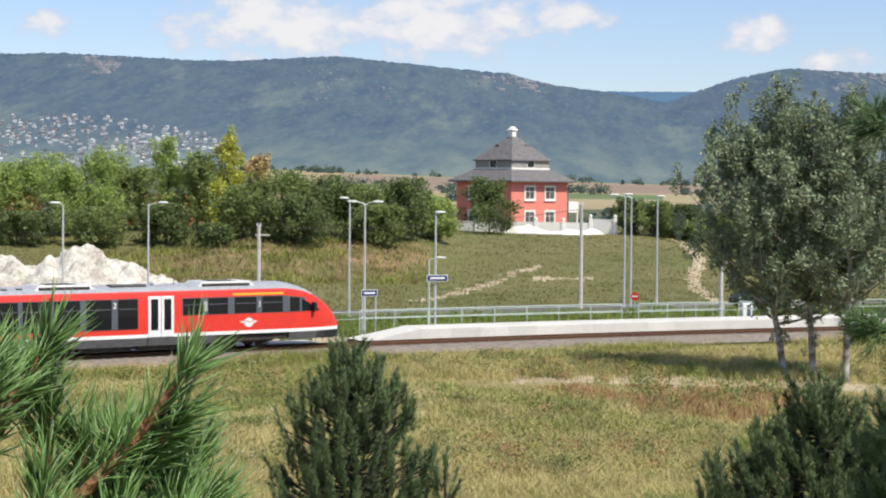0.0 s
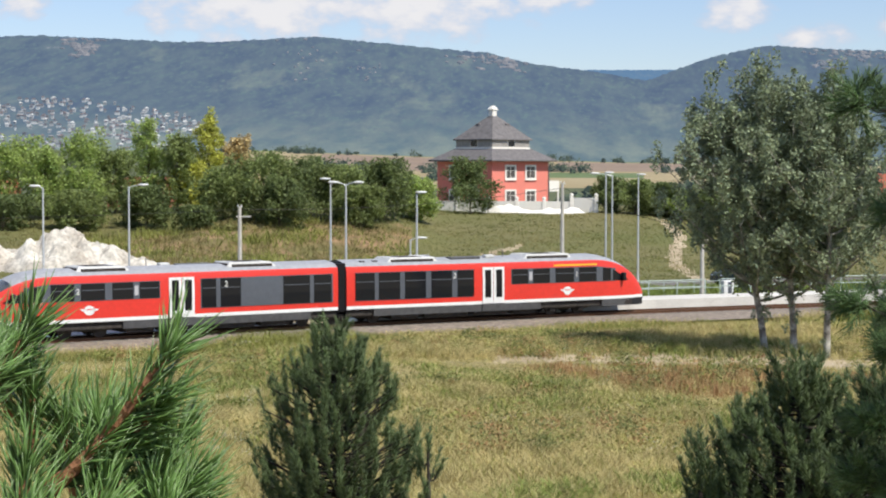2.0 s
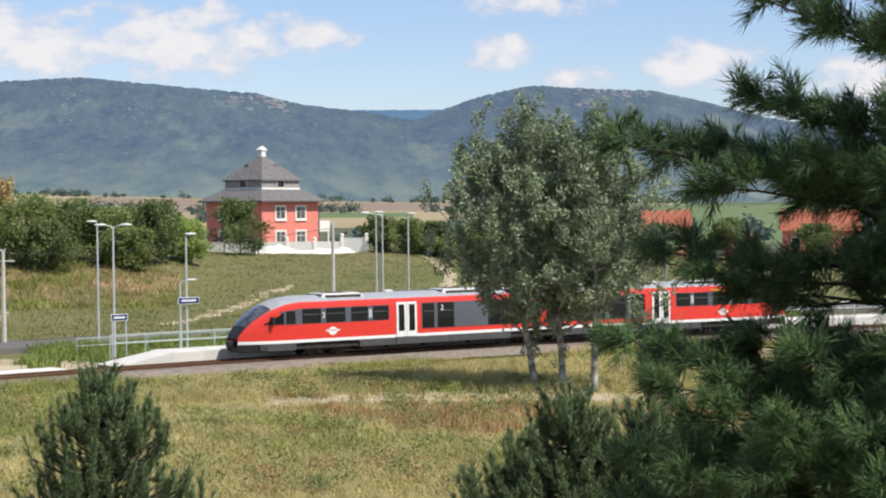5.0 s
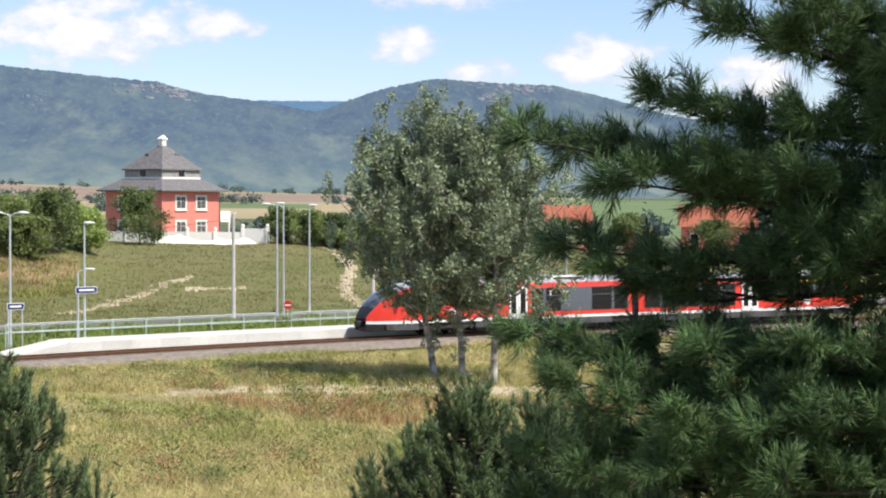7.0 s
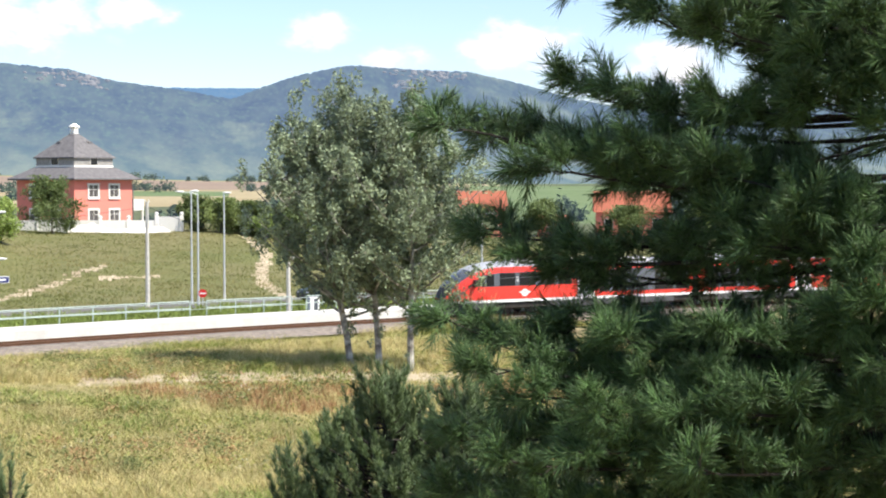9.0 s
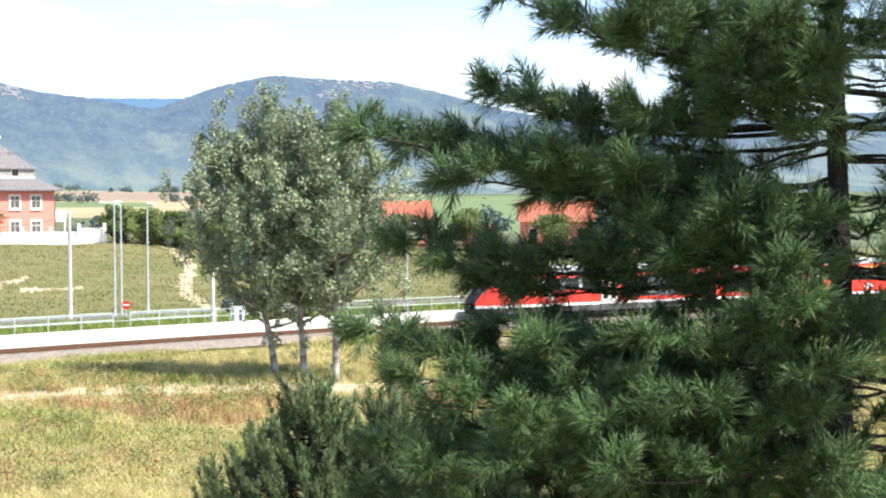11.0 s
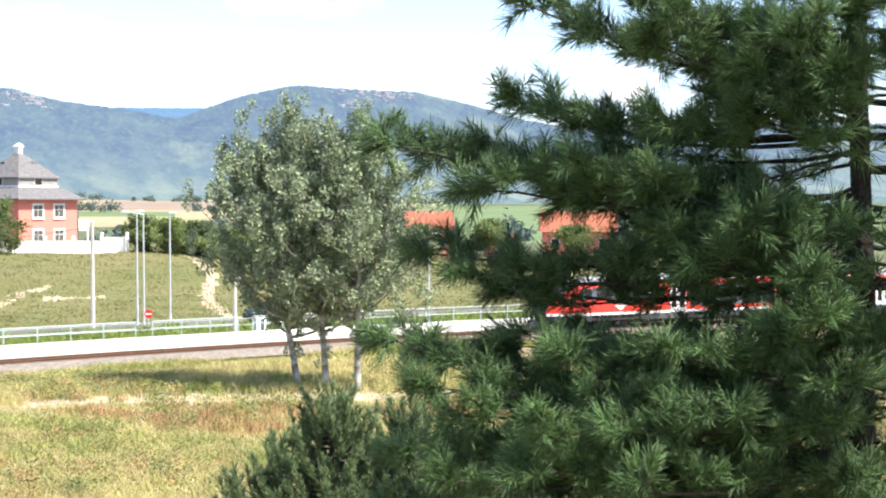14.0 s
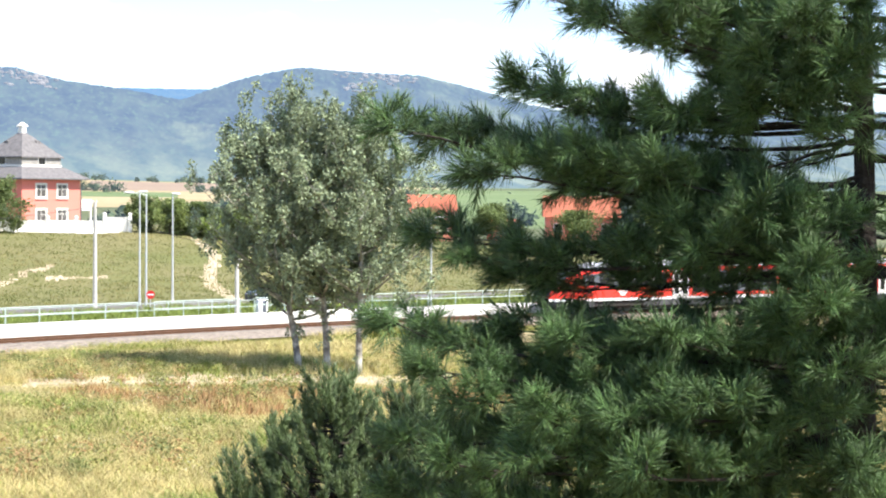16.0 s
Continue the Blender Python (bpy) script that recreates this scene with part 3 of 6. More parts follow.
        part("end_grille", Shape().box(b - 0.16, b - 0.03, -0.8, 0.8, 3.4, 3.6, 0.02), UNDER, un)
        part("grille", Shape().box((a + b) / 2 - 0.75, (a + b) / 2 + 0.75, -0.72, 0.5, 3.655, 3.675), UNDER, un, "dark grille")
    part("roof_hatch", Shape().box(7.2, 9.2, -0.85, -0.2, 3.47, 3.60, 0.03), SKIRT, car)
    part("horn_box", Shape().box(9.6, 10.2, -0.75, -0.3, 3.47, 3.68, 0.05), AC_WHITE, car)
    part("aerial", Shape().tube([(10.9, -0.5, 3.45), (10.9, -0.5, 3.95)], 0.025, 6), SKIRT, car)
    for x in (1.4, 2.2):
        part("roof_vent", Shape().box(x, x + 0.3, -0.9, -0.6, 3.44, 3.53, 0.02), SKIRT, car)
    bogie(car, 15.0)
    bogie(car, 1.3)
    u = Shape()
    for a, b in ((3.2, 5.0), (5.3, 8.2), (8.6, 10.9), (11.2, 12.8)):
        u.box(a, b, -1.2, 1.2, 0.2 + 0.05 * (a % 1), 0.52, 0.04)
    part("underfloor_gear", u, UNDER, car)
    f = Shape().box(20.2, 20.95, -0.14, 0.14, 0.75, 1.02, 0.04).box(20.6, 21.1, -0.22, 0.22, 0.68, 1.06, 0.05)
    part("coupler", f, BLACK, car, "black automatic coupler")
    part("front_apron", Shape().box(20.0, 20.62, -0.72, 0.72, 0.4, 0.9, 0.06), BLACK, car)
    return car


lead_car = railcar(True)
rear_car = railcar(False)

# the middle of the train along the track, second by second
TRAIN = [(0, -33.85), (0.5, -28.3), (1.0, -22.8), (1.5, -17.26), (2.0, -12.1), (2.5, -6.95), (3.0, -1.8), (3.5, 3.25), (4.0, 8.05), (4.5, 12.7), (5.0, 17.25), (6.0, 25.7), (7.0, 33.3), (7.5, 36.9),
         (8.0, 40.2), (8.5, 43.2), (9.0, 46.0), (9.5, 48.9), (10.0, 51.3), (11.0, 54.7), (11.8, 56.3), (12.5, 57.8), (13.0, 58.4), (13.5, 58.8), (14.0, 58.95), (15.0, 59.0), (16.0, 59.0)]


def car_pose(s, way):
    """Straight between its two bogies, on the curve."""
    xa, ya, _ = arc_at(s + way * 1.3)
    xb, yb, _ = arc_at(s + way * 15.0)
    d = Vector((xb - xa, yb - ya, 0)).normalized()
    return pose(xa - 1.3 * d.x, ya - 1.3 * d.y, 0.0, 0, 0, math.degrees(math.atan2(d.y, d.x)))


def motions():
    walk(lead_car, [(t, car_pose(s, 1)) for t, s in TRAIN])
    walk(rear_car, [(t, car_pose(s, -1)) for t, s in TRAIN])


# ---------------------------------------------------------------- track, platform and road
BALLAST = material("grey_brown_ballast", (0.27, 0.225, 0.18), 0.95, spread=0.35, fine=14, bump=0.8)
RAIL = material("rusty_rail_steel", (0.16, 0.085, 0.05), 0.6, metal=0.4, spread=0.25, fine=20)
SLEEPER = material("concrete_sleeper", (0.26, 0.23, 0.20), 0.9, spread=0.2, fine=12, per_object=0.15)
CONCRETE = material("pale_concrete", (0.62, 0.60, 0.55), 0.85, spread=0.10, second=(0.55, 0.53, 0.48), second_scale=0.5, fine=12, bump=0.15, per_object=0.06)
STEEL = material("galvanised_steel", (0.55, 0.57, 0.57), 0.5, metal=0.3, spread=0.1, fine=9)
GREENRAIL = material("pale_green_rail_paint", (0.42, 0.50, 0.45), 0.5, spread=0.1, fine=9)
LAMPHEAD = material("white_lamp_housing", (0.78, 0.78, 0.76), 0.4, spread=0.05)
SIGNBLUE = material("dark_blue_enamel", (0.022, 0.03, 0.13), 0.4, spread=0.1)
SIGNRED = material("red_sign_enamel", (0.55, 0.02, 0.02), 0.4, spread=0.1)
POLEMAT = material("pale_concrete_pole", (0.55, 0.52, 0.46), 0.85, spread=0.15, fine=10)


def strip(s0, s1, profile, step=1.5):
    """A section (side, height) swept along the curved track."""
    n = max(2, int((s1 - s0) / step) + 1)
    pts = []
    for i in range(n):
        s = s0 + (s1 - s0) * i / (n - 1)
        pts.append([(*arc_at(s, -a)[:2], z) for a, z in profile])
    return Shape().grid(np.array(pts))


track_bed = part("ballast_bed", strip(-95, 120, [(-3.4, -0.45), (-2.0, -0.2), (-1.75, -0.17), (1.7, -0.17), (1.9, -0.3)]), BALLAST, None, "grey-brown crushed stone track ballast bed", kind="structure")
railway = thing("railway_track", "curved single track of rusty rails on concrete sleepers", "railway track", kind="structure")
for side in (-0.75, 0.75):
    part("rail", strip(-95, 120, [(side - 0.07, -0.14), (side - 0.07, -0.12), (side - 0.012, -0.10), (side - 0.035, -0.03), (side - 0.035, 0.0), (side + 0.035, 0.0), (side + 0.035, -0.03), (side + 0.012, -0.10), (side + 0.07, -0.12), (side + 0.07, -0.14)]), RAIL, railway, "rust-brown steel rail")
ROADZ = 0.0
road = part("road", strip(-90, 130, [(17.0, -0.4), (17.05, ROADZ), (20, ROADZ + 0.05), (22.9, ROADZ), (22.95, -0.4)]), ROADMAT, None, "worn pale asphalt road behind the station", kind="structure")
for a, nm in ((16.75, "near"), (22.95, "far")):
    part("kerb", strip(-60, 110, [(a, -0.4), (a, ROADZ + 0.06), (a + 0.2, ROADZ + 0.06), (a + 0.2, -0.4)]), ROADMAT, None, "worn grey road kerb", kind="structure")

platform = thing("platform", "low pale concrete station platform with a sloping end", "platform", kind="structure")
P0, P1, PZ = -6.5, 52.0, 0.48
n_slab = 30
for i in range(n_slab):
    a, b = P0 + (P1 - P0) * i / n_slab, P0 + (P1 - P0) * (i + 1) / n_slab - 0.012
    part("edge_slab", strip(a, b, [(1.72, -0.3), (1.72, PZ - 0.02), (1.74, PZ), (2.5, PZ), (2.5, -0.3)], 1.0), CONCRETE, platform)
part("paving", strip(P0, P1, [(2.51, PZ - 0.004), (4.55, PZ - 0.004), (4.55, -0.35)]), CONCRETE, platform, "pale concrete paving")
ramp = []
for s, z in ((P0 - 3.6, -0.12), (P0 - 0.01, PZ - 0.01)):
    ramp.append([(*arc_at(s, -a)[:2], zz) for a, zz in ((1.72, -0.35), (1.72, z), (4.2, z), (4.2, -0.35))])
part("ramp", Shape().grid(np.array(ramp)), CONCRETE, platform, "short pale concrete ramp")
part("crossing_slab", strip(-32, -13.5, [(1.0, -0.03), (1.05, 0.0), (2.9, 0.0), (3.0, -0.3)]), CONCRETE, None, "flat pale concrete strip beside the rails", kind="structure")


def railing(s0, s1, side, zb, h=0.95, gap=2.35, thick=0.034):
    """A tubular rail fence with a mid rail, along the track."""
    ob = thing("railing", "pale green tubular steel railing along the platform", "railing", group="station railings")
    n = max(2, round((s1 - s0) / gap) + 1)
    for i in range(n):
        x, y, _ = arc_at(s0 + (s1 - s0) * i / (n - 1), -side)
        part("post", Shape().tube([(x, y, zb - 0.5), (x, y, zb + h)], thick, 6), GREENRAIL, ob)
    for z in (h, h * 0.52):
        k = max(2, int((s1 - s0) / 1.5))
        pts = [(*arc_at(s0 + (s1 - s0) * i / (k - 1), -side)[:2], zb + z) for i in range(k)]
        part("rail", Shape().tube(pts, thick, 6), GREENRAIL, ob)
    return ob


railing(-9.0, 9.0, 4.75, PZ)
railing(10.2, 16.5, 4.75, PZ)
railing(17.6, 50.0, 4.75, PZ)
railing(-8.0, 24.0, 11.2, -0.1, 0.95, 2.35, 0.026)
railing(-36, -13.0, 12.9, 0.0, 1.0)
part("footway", strip(-60, -12, [(13.2, -0.4), (13.25, 0.03), (16.4, 0.03), (16.45, -0.4)]), CONCRETE, None, "pale concrete footway beside the road", kind="structure")


def lamp_post(x, y, top, heads, zb=None, arm=0.9):
    """A slim steel mast with one or two short-armed luminaires; heads: directions along the picture, -1 and 1."""
    zb = ground_height(x, y) - 0.1 if zb is None else zb
    twin = "twin-headed" if len(heads) > 1 else "single-headed"
    ob = thing("street_lamp", "slim galvanised " + twin + " street lamp beside the station", "street lamp", (x, y, zb), group="station lamps")
    hgt = top - zb
    part("mast", Shape().tube([(0, 0, 0), (0, 0, hgt * 0.35), (0, 0, hgt)], [0.085, 0.075, 0.05], 8), STEEL, ob)
    part("base_sleeve", Shape().tube([(0, 0, 0), (0, 0, 0.9)], 0.1, 8), STEEL, ob)
    for d in heads:
        part("arm", Shape().tube([(0, 0, hgt - 0.12), (d * 0.35 * arm, 0, hgt + 0.02), (d * arm, 0, hgt + 0.1)], 0.03, 6), STEEL, ob)
        h = Shape()
        h.ball((d * (arm + 0.22), 0, hgt + 0.11), (0.36, 0.15, 0.075), 12, 6)
        hd = part("luminaire", h, LAMPHEAD, ob, "white oval lamp housing", smooth=True)
        part("lens", Shape().ball((d * (arm + 0.24), 0, hgt + 0.06), (0.22, 0.1, 0.05), 10, 4), LAMPGLASS, hd)
    return ob


lamp_post(-11.85, 117.7, 7.9, (-1,), arm=0.15)
lamp_post(-9.85, 107.05, 7.75, (-1, 1), arm=0.55)
lamp_post(-5.58, 107.4, 7.15, (1,), arm=0.05)
lamp_post(-6.25, 112.5, 4.2, (1,), arm=0.5)
lamp_post(7.55, 130.5, 8.25, (-1,), arm=1.05)
lamp_post(7.15, 131.8, 8.3, (1,), arm=0.02)
lamp_post(10.05, 138.8, 8.15, (1,), arm=0.02)
lamp_post(-24.9, 115.6, 7.5, (1,), arm=0.75)
lamp_post(-28.3, 107.0, 7.5, (-1,), arm=0.3)
lamp_post(28.3, 128.5, 6.6, (1,), arm=0.4)


def concrete_pole(x, y, top, arm):
    zb = ground_height(x, y) - 0.15
    ob = thing("utility_pole", "pale weathered concrete utility pole with short crossarm", "utility pole", (x, y, zb), group="utility poles")
    part("pole", Shape().tube([(0, 0, 0), (0, 0, top - zb)], [0.17, 0.11], 8), POLEMAT, ob)
    if arm:
        part("crossarm", Shape().box(-0.25, 0.75, -0.05, 0.05, top - zb - 0.75, top - zb - 0.65, 0.02), POLEMAT, ob)
    for dx in (-0.12, 0.12):
        part("insulator", Shape().tube([(dx, 0, top - zb - 0.05), (dx, 0, top - zb + 0.12)], 0.04, 6), LAMPHEAD, ob)


concrete_pole(-18.33, 120.4, 6.1, True)
concrete_pole(3.88, 129.8, 7.65, False)
concrete_pole(13.0, 120.0, 4.6, True)


def cable(a, b, sag):
    t = np.linspace(0, 1, 14)[:, None]
    p = np.array(a) * (1 - t) + np.array(b) * t - np.array([0, 0, sag]) * 4 * t * (1 - t)
    ob = part("overhead_cable", Shape().tube(p, 0.014, 5), BLACK, None, "thin black overhead cable strung between utility poles")
    tagged(ob, category="cable", group="overhead cables")


cable((-18.33, 120.4, 5.9), (-62.0, 104.0, 6.1), 0.6)
cable((-18.33, 120.4, 5.9), (3.88, 129.8, 7.3), 0.5)
cable((3.88, 129.8, 7.3), (13.0, 120.0, 4.5), 0.3)


def name_board(x, y, z, w, posts, zb):
    """A blue station name board with an unreadable line of lettering, shown as a plain bar."""
    ob = thing("station_sign", "dark blue station name board on steel posts", "sign", (x, y, zb), turn=24, group="station signs")
    h = 0.34
    bd = part("board", Shape().box(-w / 2, w / 2, -0.03, 0.03, z - zb - h / 2, z - zb + h / 2, 0.01), SIGNBLUE, ob)
    part("border", Shape().box(-w / 2 - 0.03, w / 2 + 0.03, -0.02, 0.045, z - zb - h / 2 - 0.03, z - zb + h / 2 + 0.03, 0.01), LAMPHEAD, bd)
    part("lettering_bar", Shape().box(-w * 0.36, w * 0.36, -0.036, -0.028, z - zb - 0.05, z - zb + 0.06), LAMPHEAD, bd, "plain white lettering bar")
    for dx in posts:
        part("post", Shape().tube([(dx, 0.06, 0), (dx, 0.06, z - zb + h / 2)], 0.04, 6), STEEL, ob)


name_board(-9.4, 105.4, 2.42, 0.95, (-0.42, 0.42), -0.1)
name_board(-5.45, 107.2, 3.27, 1.3, (-0.5,), 0.3)


def no_entry(x, y, z):
    zb = ground_height(x, y) - 0.05
    ob = thing("road_sign", "round red no-entry sign with white bar on post", "road sign", (x, y, zb))
    part("post", Shape().tube([(0, 0.04, 0), (0, 0.04, z - zb + 0.2)], 0.03, 6), STEEL, ob)
    d = part("disc", Shape().tube([(0, -0.01, z - zb), (0, 0.015, z - zb)], 0.3, 20), SIGNRED, ob, "red enamel disc")
    part("bar", Shape().box(-0.22, 0.22, -0.018, -0.008, z - zb - 0.05, z - zb + 0.05), LAMPHEAD, d)


no_entry(7.8, 129.4, 1.0)


def info_box(x, y):
    ob = thing("cabinet", "small white metal cabinet beside the platform railing", "cabinet", (x, y, 0.0), turn=25)
    part("body", Shape().box(-0.4, 0.4, -0.2, 0.2, 0, 1.05, 0.03), LAMPHEAD, ob)
    part("door", Shape().box(-0.08, 0.22, -0.215, -0.19, 0.15, 0.95, 0.01), PANEL, ob, "blue-grey cabinet door")


info_box(15.0, 122.4)


def parked_car(x, y, turn):
    """A dark teal hatchback, half hidden behind the railing."""
    paint = material("dark_teal_car_paint", (0.02, 0.034, 0.042), 0.3, spread=0.05, spec=0.6)
    ob = thing("parked_car", "dark teal hatchback parked on the road", "car", (x, y, ROADZ + 0.03), turn=turn)
    prof = [(-2.0, 0.35), (-2.05, 0.75), (-1.85, 0.95), (-1.2, 1.02), (-0.55, 1.45), (0.95, 1.47), (1.75, 1.02), (2.0, 0.9), (2.02, 0.35)]
    pts = np.array([[(px_, yy * (0.86 if pz > 1.1 else 0.84 if abs(px_) > 1.95 else 0.88), pz) for px_, pz in prof] for yy in (-1, 1)])
    body = Shape().grid(pts)
    for k in (0, 1):
        body.add(pts[k], [tuple(range(len(prof))) if k else tuple(reversed(range(len(prof))))])
    part("body", body, paint, ob)
    for yy in (-1, 1):
        part("side_window", Shape().add([(-0.95, yy * 0.885, 1.06), (-0.45, yy * 0.885, 1.38), (0.85, yy * 0.885, 1.40), (1.35, yy * 0.885, 1.06)], [(0, 1, 2, 3)]), GLASS, ob)
        for px_ in (-1.3, 1.3):
            w = part("wheel", Shape().tube([(px_, yy * 0.70, 0.31), (px_, yy * 0.90, 0.31)], 0.31, 16), BLACK, ob)
            part("rim", Shape().tube([(px_, yy * 0.895, 0.31), (px_, yy * 0.91, 0.31)], 0.19, 12), STEEL, w)
        part("headlight", Shape().ball((-1.98, yy * 0.62, 0.75), (0.08, 0.18, 0.09), 8, 5), LAMPGLASS, ob)


parked_car(17.2, 133.2, 26)
# sleepers, the last of the track's pieces
sl = Shape().box(-0.13, 0.13, -1.3, 1.3, -0.3, -0.145, 0.02).mesh("sleeper")
sl.materials.append(SLEEPER)
for i in range(220):
    x, y, h = arc_at(-60 + i * 0.62)
    o = new("sleeper", sl)
    o.parent = railway
    o.matrix_local = pose(x, y, 0, 0, 0, 90 - math.degrees(h))


# ---------------------------------------------------------------- houses
SALMON = material("salmon_render", (0.76, 0.24, 0.185), 0.9, spread=0.08, fine=3, bump=0.15)
SLATE = material("grey_roof_shingle", (0.16, 0.15, 0.148), 0.8, spread=0.2, fine=2.5, bump=0.4)
CREAM = material("white_plaster", (0.80, 0.77, 0.70), 0.9, spread=0.06, fine=3)
LIME = material("white_limestone_rubble", (0.60, 0.57, 0.50), 0.95, spread=0.3, second=(0.40, 0.36, 0.30), second_scale=0.5, fine=3, bump=0.9)
HOUSEGLASS = material("curtained_window_glass", (0.13, 0.12, 0.115), 0.12, spread=0.4, scale=0.7, spec=0.6)
BRICKRED = material("brick_red_tile", (0.36, 0.11, 0.06), 0.85, spread=0.25, fine=3)


def hip(r0, z0, r1, z1, thick=0.18):
    """A square hipped roof ring, corners at r0 below and r1 above."""
    def ring(r, z):
        return [(r * c, r * s, z) for c, s in ((1, 1), (-1, 1), (-1, -1), (1, -1))]
    v = ring(r0, z0) + ring(r1, z1) + ring(r0, z0 - thick) + ring(max(r1, 0.1), z0 - thick)
    f = [(i, (i + 1) % 4, 4 + (i + 1) % 4, 4 + i) for i in range(4)] + [(8 + i, 8 + (i + 1) % 4, (i + 1) % 4, i) for i in range(4)]
    f += [(8 + (i + 1) % 4, 8 + i, 12 + i, 12 + (i + 1) % 4) for i in range(4)] + [(4, 5, 6, 7)]
    return Shape().add(v, f)


def wall_window(house, face, u, z0, z1, w, off, b=0.26, glazing=None):
    """A framed window on one of the four faces, with a reveal, sash and glass."""
    c = [(0, -1), (1, 0), (0, 1), (-1, 0)][face]
    t = (-c[1], c[0])
    def at(a, d, z):
        return (c[0] * (off + d) + t[0] * a, c[1] * (off + d) + t[1] * a, z)
    def slab(a0, a1, d0, d1, za, zb):
        v = [at(a, d, z) for z in (za, zb) for d in (d0, d1) for a in (a0, a1)]
        return Shape().add(v, [(0, 2, 3, 1), (4, 5, 7, 6), (0, 1, 5, 4), (2, 6, 7, 3), (0, 4, 6, 2), (1, 3, 7, 5)])
    fr = Shape()
    for q in ((u - w / 2 - b, u - w / 2, z0 - b, z1 + b), (u + w / 2, u + w / 2 + b, z0 - b, z1 + b), (u - w / 2, u + w / 2, z1, z1 + b), (u - w / 2, u + w / 2, z0 - b, z0)):
        sl_ = slab(q[0], q[1], 0.0, 0.09, q[2], q[3])
        fr.add(sl_.v[0], sl_.f)
    win = part("window", slab(u - w / 2, u + w / 2, -0.02, 0.015, z0, z1), glazing or HOUSEGLASS, house, "dim pane in white surround")
    part("window_surround", fr, CREAM, win, "white plaster surround")
    if glazing:
        return
    part("mullion", slab(u - 0.025, u + 0.025, 0.016, 0.05, z0, z1), CREAM, win)
    part("transom", slab(u - w / 2, u + w / 2, 0.016, 0.05, z0 + (z1 - z0) * 0.62, z0 + (z1 - z0) * 0.62 + 0.06), CREAM, win)
    part("window_sill", slab(u - w / 2 - 0.25, u + w / 2 + 0.25, 0.0, 0.16, z0 - b - 0.07, z0 - b), CREAM, win)


def tower_house():
    ob = thing("house", "salmon-red two-storey house with tiered grey hipped roof", "house", (-1.95, 209.6, 3.6), turn=45)
    hs = 4.6
    part("masonry", Shape().box(-hs, hs, -hs, hs, -1.0, 6.15), SALMON, ob, "salmon-red rendered walls")
    part("plinth", Shape().box(-hs - 0.05, hs + 0.05, -hs - 0.05, hs + 0.05, -1.0, 0.5), CREAM, ob)
    part("lower_roof", hip(5.35, 6.12, 3.25, 7.4), SLATE, ob, "grey shingled skirt roof")
    part("gutter", Shape().box(-5.42, 5.42, -5.44, -5.34, 5.97, 6.09).box(5.34, 5.44, -5.42, 5.42, 5.97, 6.09), SLATE, ob)
    part("clerestory", Shape().box(-3.05, 3.05, -3.05, 3.05, 7.2, 8.6), material("grey_shingle_wall", (0.33, 0.31, 0.28), 0.9, spread=0.15, fine=4), ob, "pale grey clerestory walls")
    part("sill_band", Shape().box(-3.12, 3.12, -3.12, 3.12, 7.36, 7.62), CREAM, ob)
    part("upper_roof", hip(3.3, 8.55, 0.35, 11.3, 0.14), SLATE, ob, "steep grey pyramid roof")
    part("lantern", Shape().box(-0.36, 0.36, -0.36, 0.36, 10.9, 12.1, 0.08), CREAM, ob, "white roof lantern")
    part("lantern_cap", hip(0.46, 12.1, 0.12, 12.5, 0.08), CREAM, ob)
    for face in range(4):
        for u in (-1.65, 1.65):
            wall_window(ob, face, u, 4.05, 5.35, 1.4, hs, 0.22)
            wall_window(ob, face, u, 1.2, 2.5, 1.4, hs, 0.22)
        wall_window(ob, face, 0.0, 7.68, 8.46, 1.1, 3.05, 0.04, GLASS)
    for sx, sy in ((0.9, -1.35), (-1.35, 0.9)):
        v = Shape().box(sx - 0.3, sx + 0.3, sy - 0.3, sy + 0.3, 9.7, 10.42, 0.05)
        part("roof_vent", v, SLATE, ob)
    part("drainpipe", Shape().tube([(4.68, -4.68, 0), (4.68, -4.68, 6.0)], 0.07, 6), SLATE, ob)
    # porch at its side
    part("porch_floor", Shape().box(4.6, 6.6, -4.6, -2.5, 2.4, 2.65, 0.03), CREAM, ob)
    part("balustrade", Shape().box(6.45, 6.6, -4.6, -2.5, 2.65, 3.7, 0.03).box(4.6, 6.45, -4.6, -4.45, 2.65, 3.7, 0.03), CREAM, ob, "white balcony balustrade")
    for q in (-4.45, -2.65):
        part("porch_column", Shape().tube([(6.45, q, -0.8), (6.45, q, 2.4)], 0.14, 10), CREAM, ob)
    return ob


tower_house()


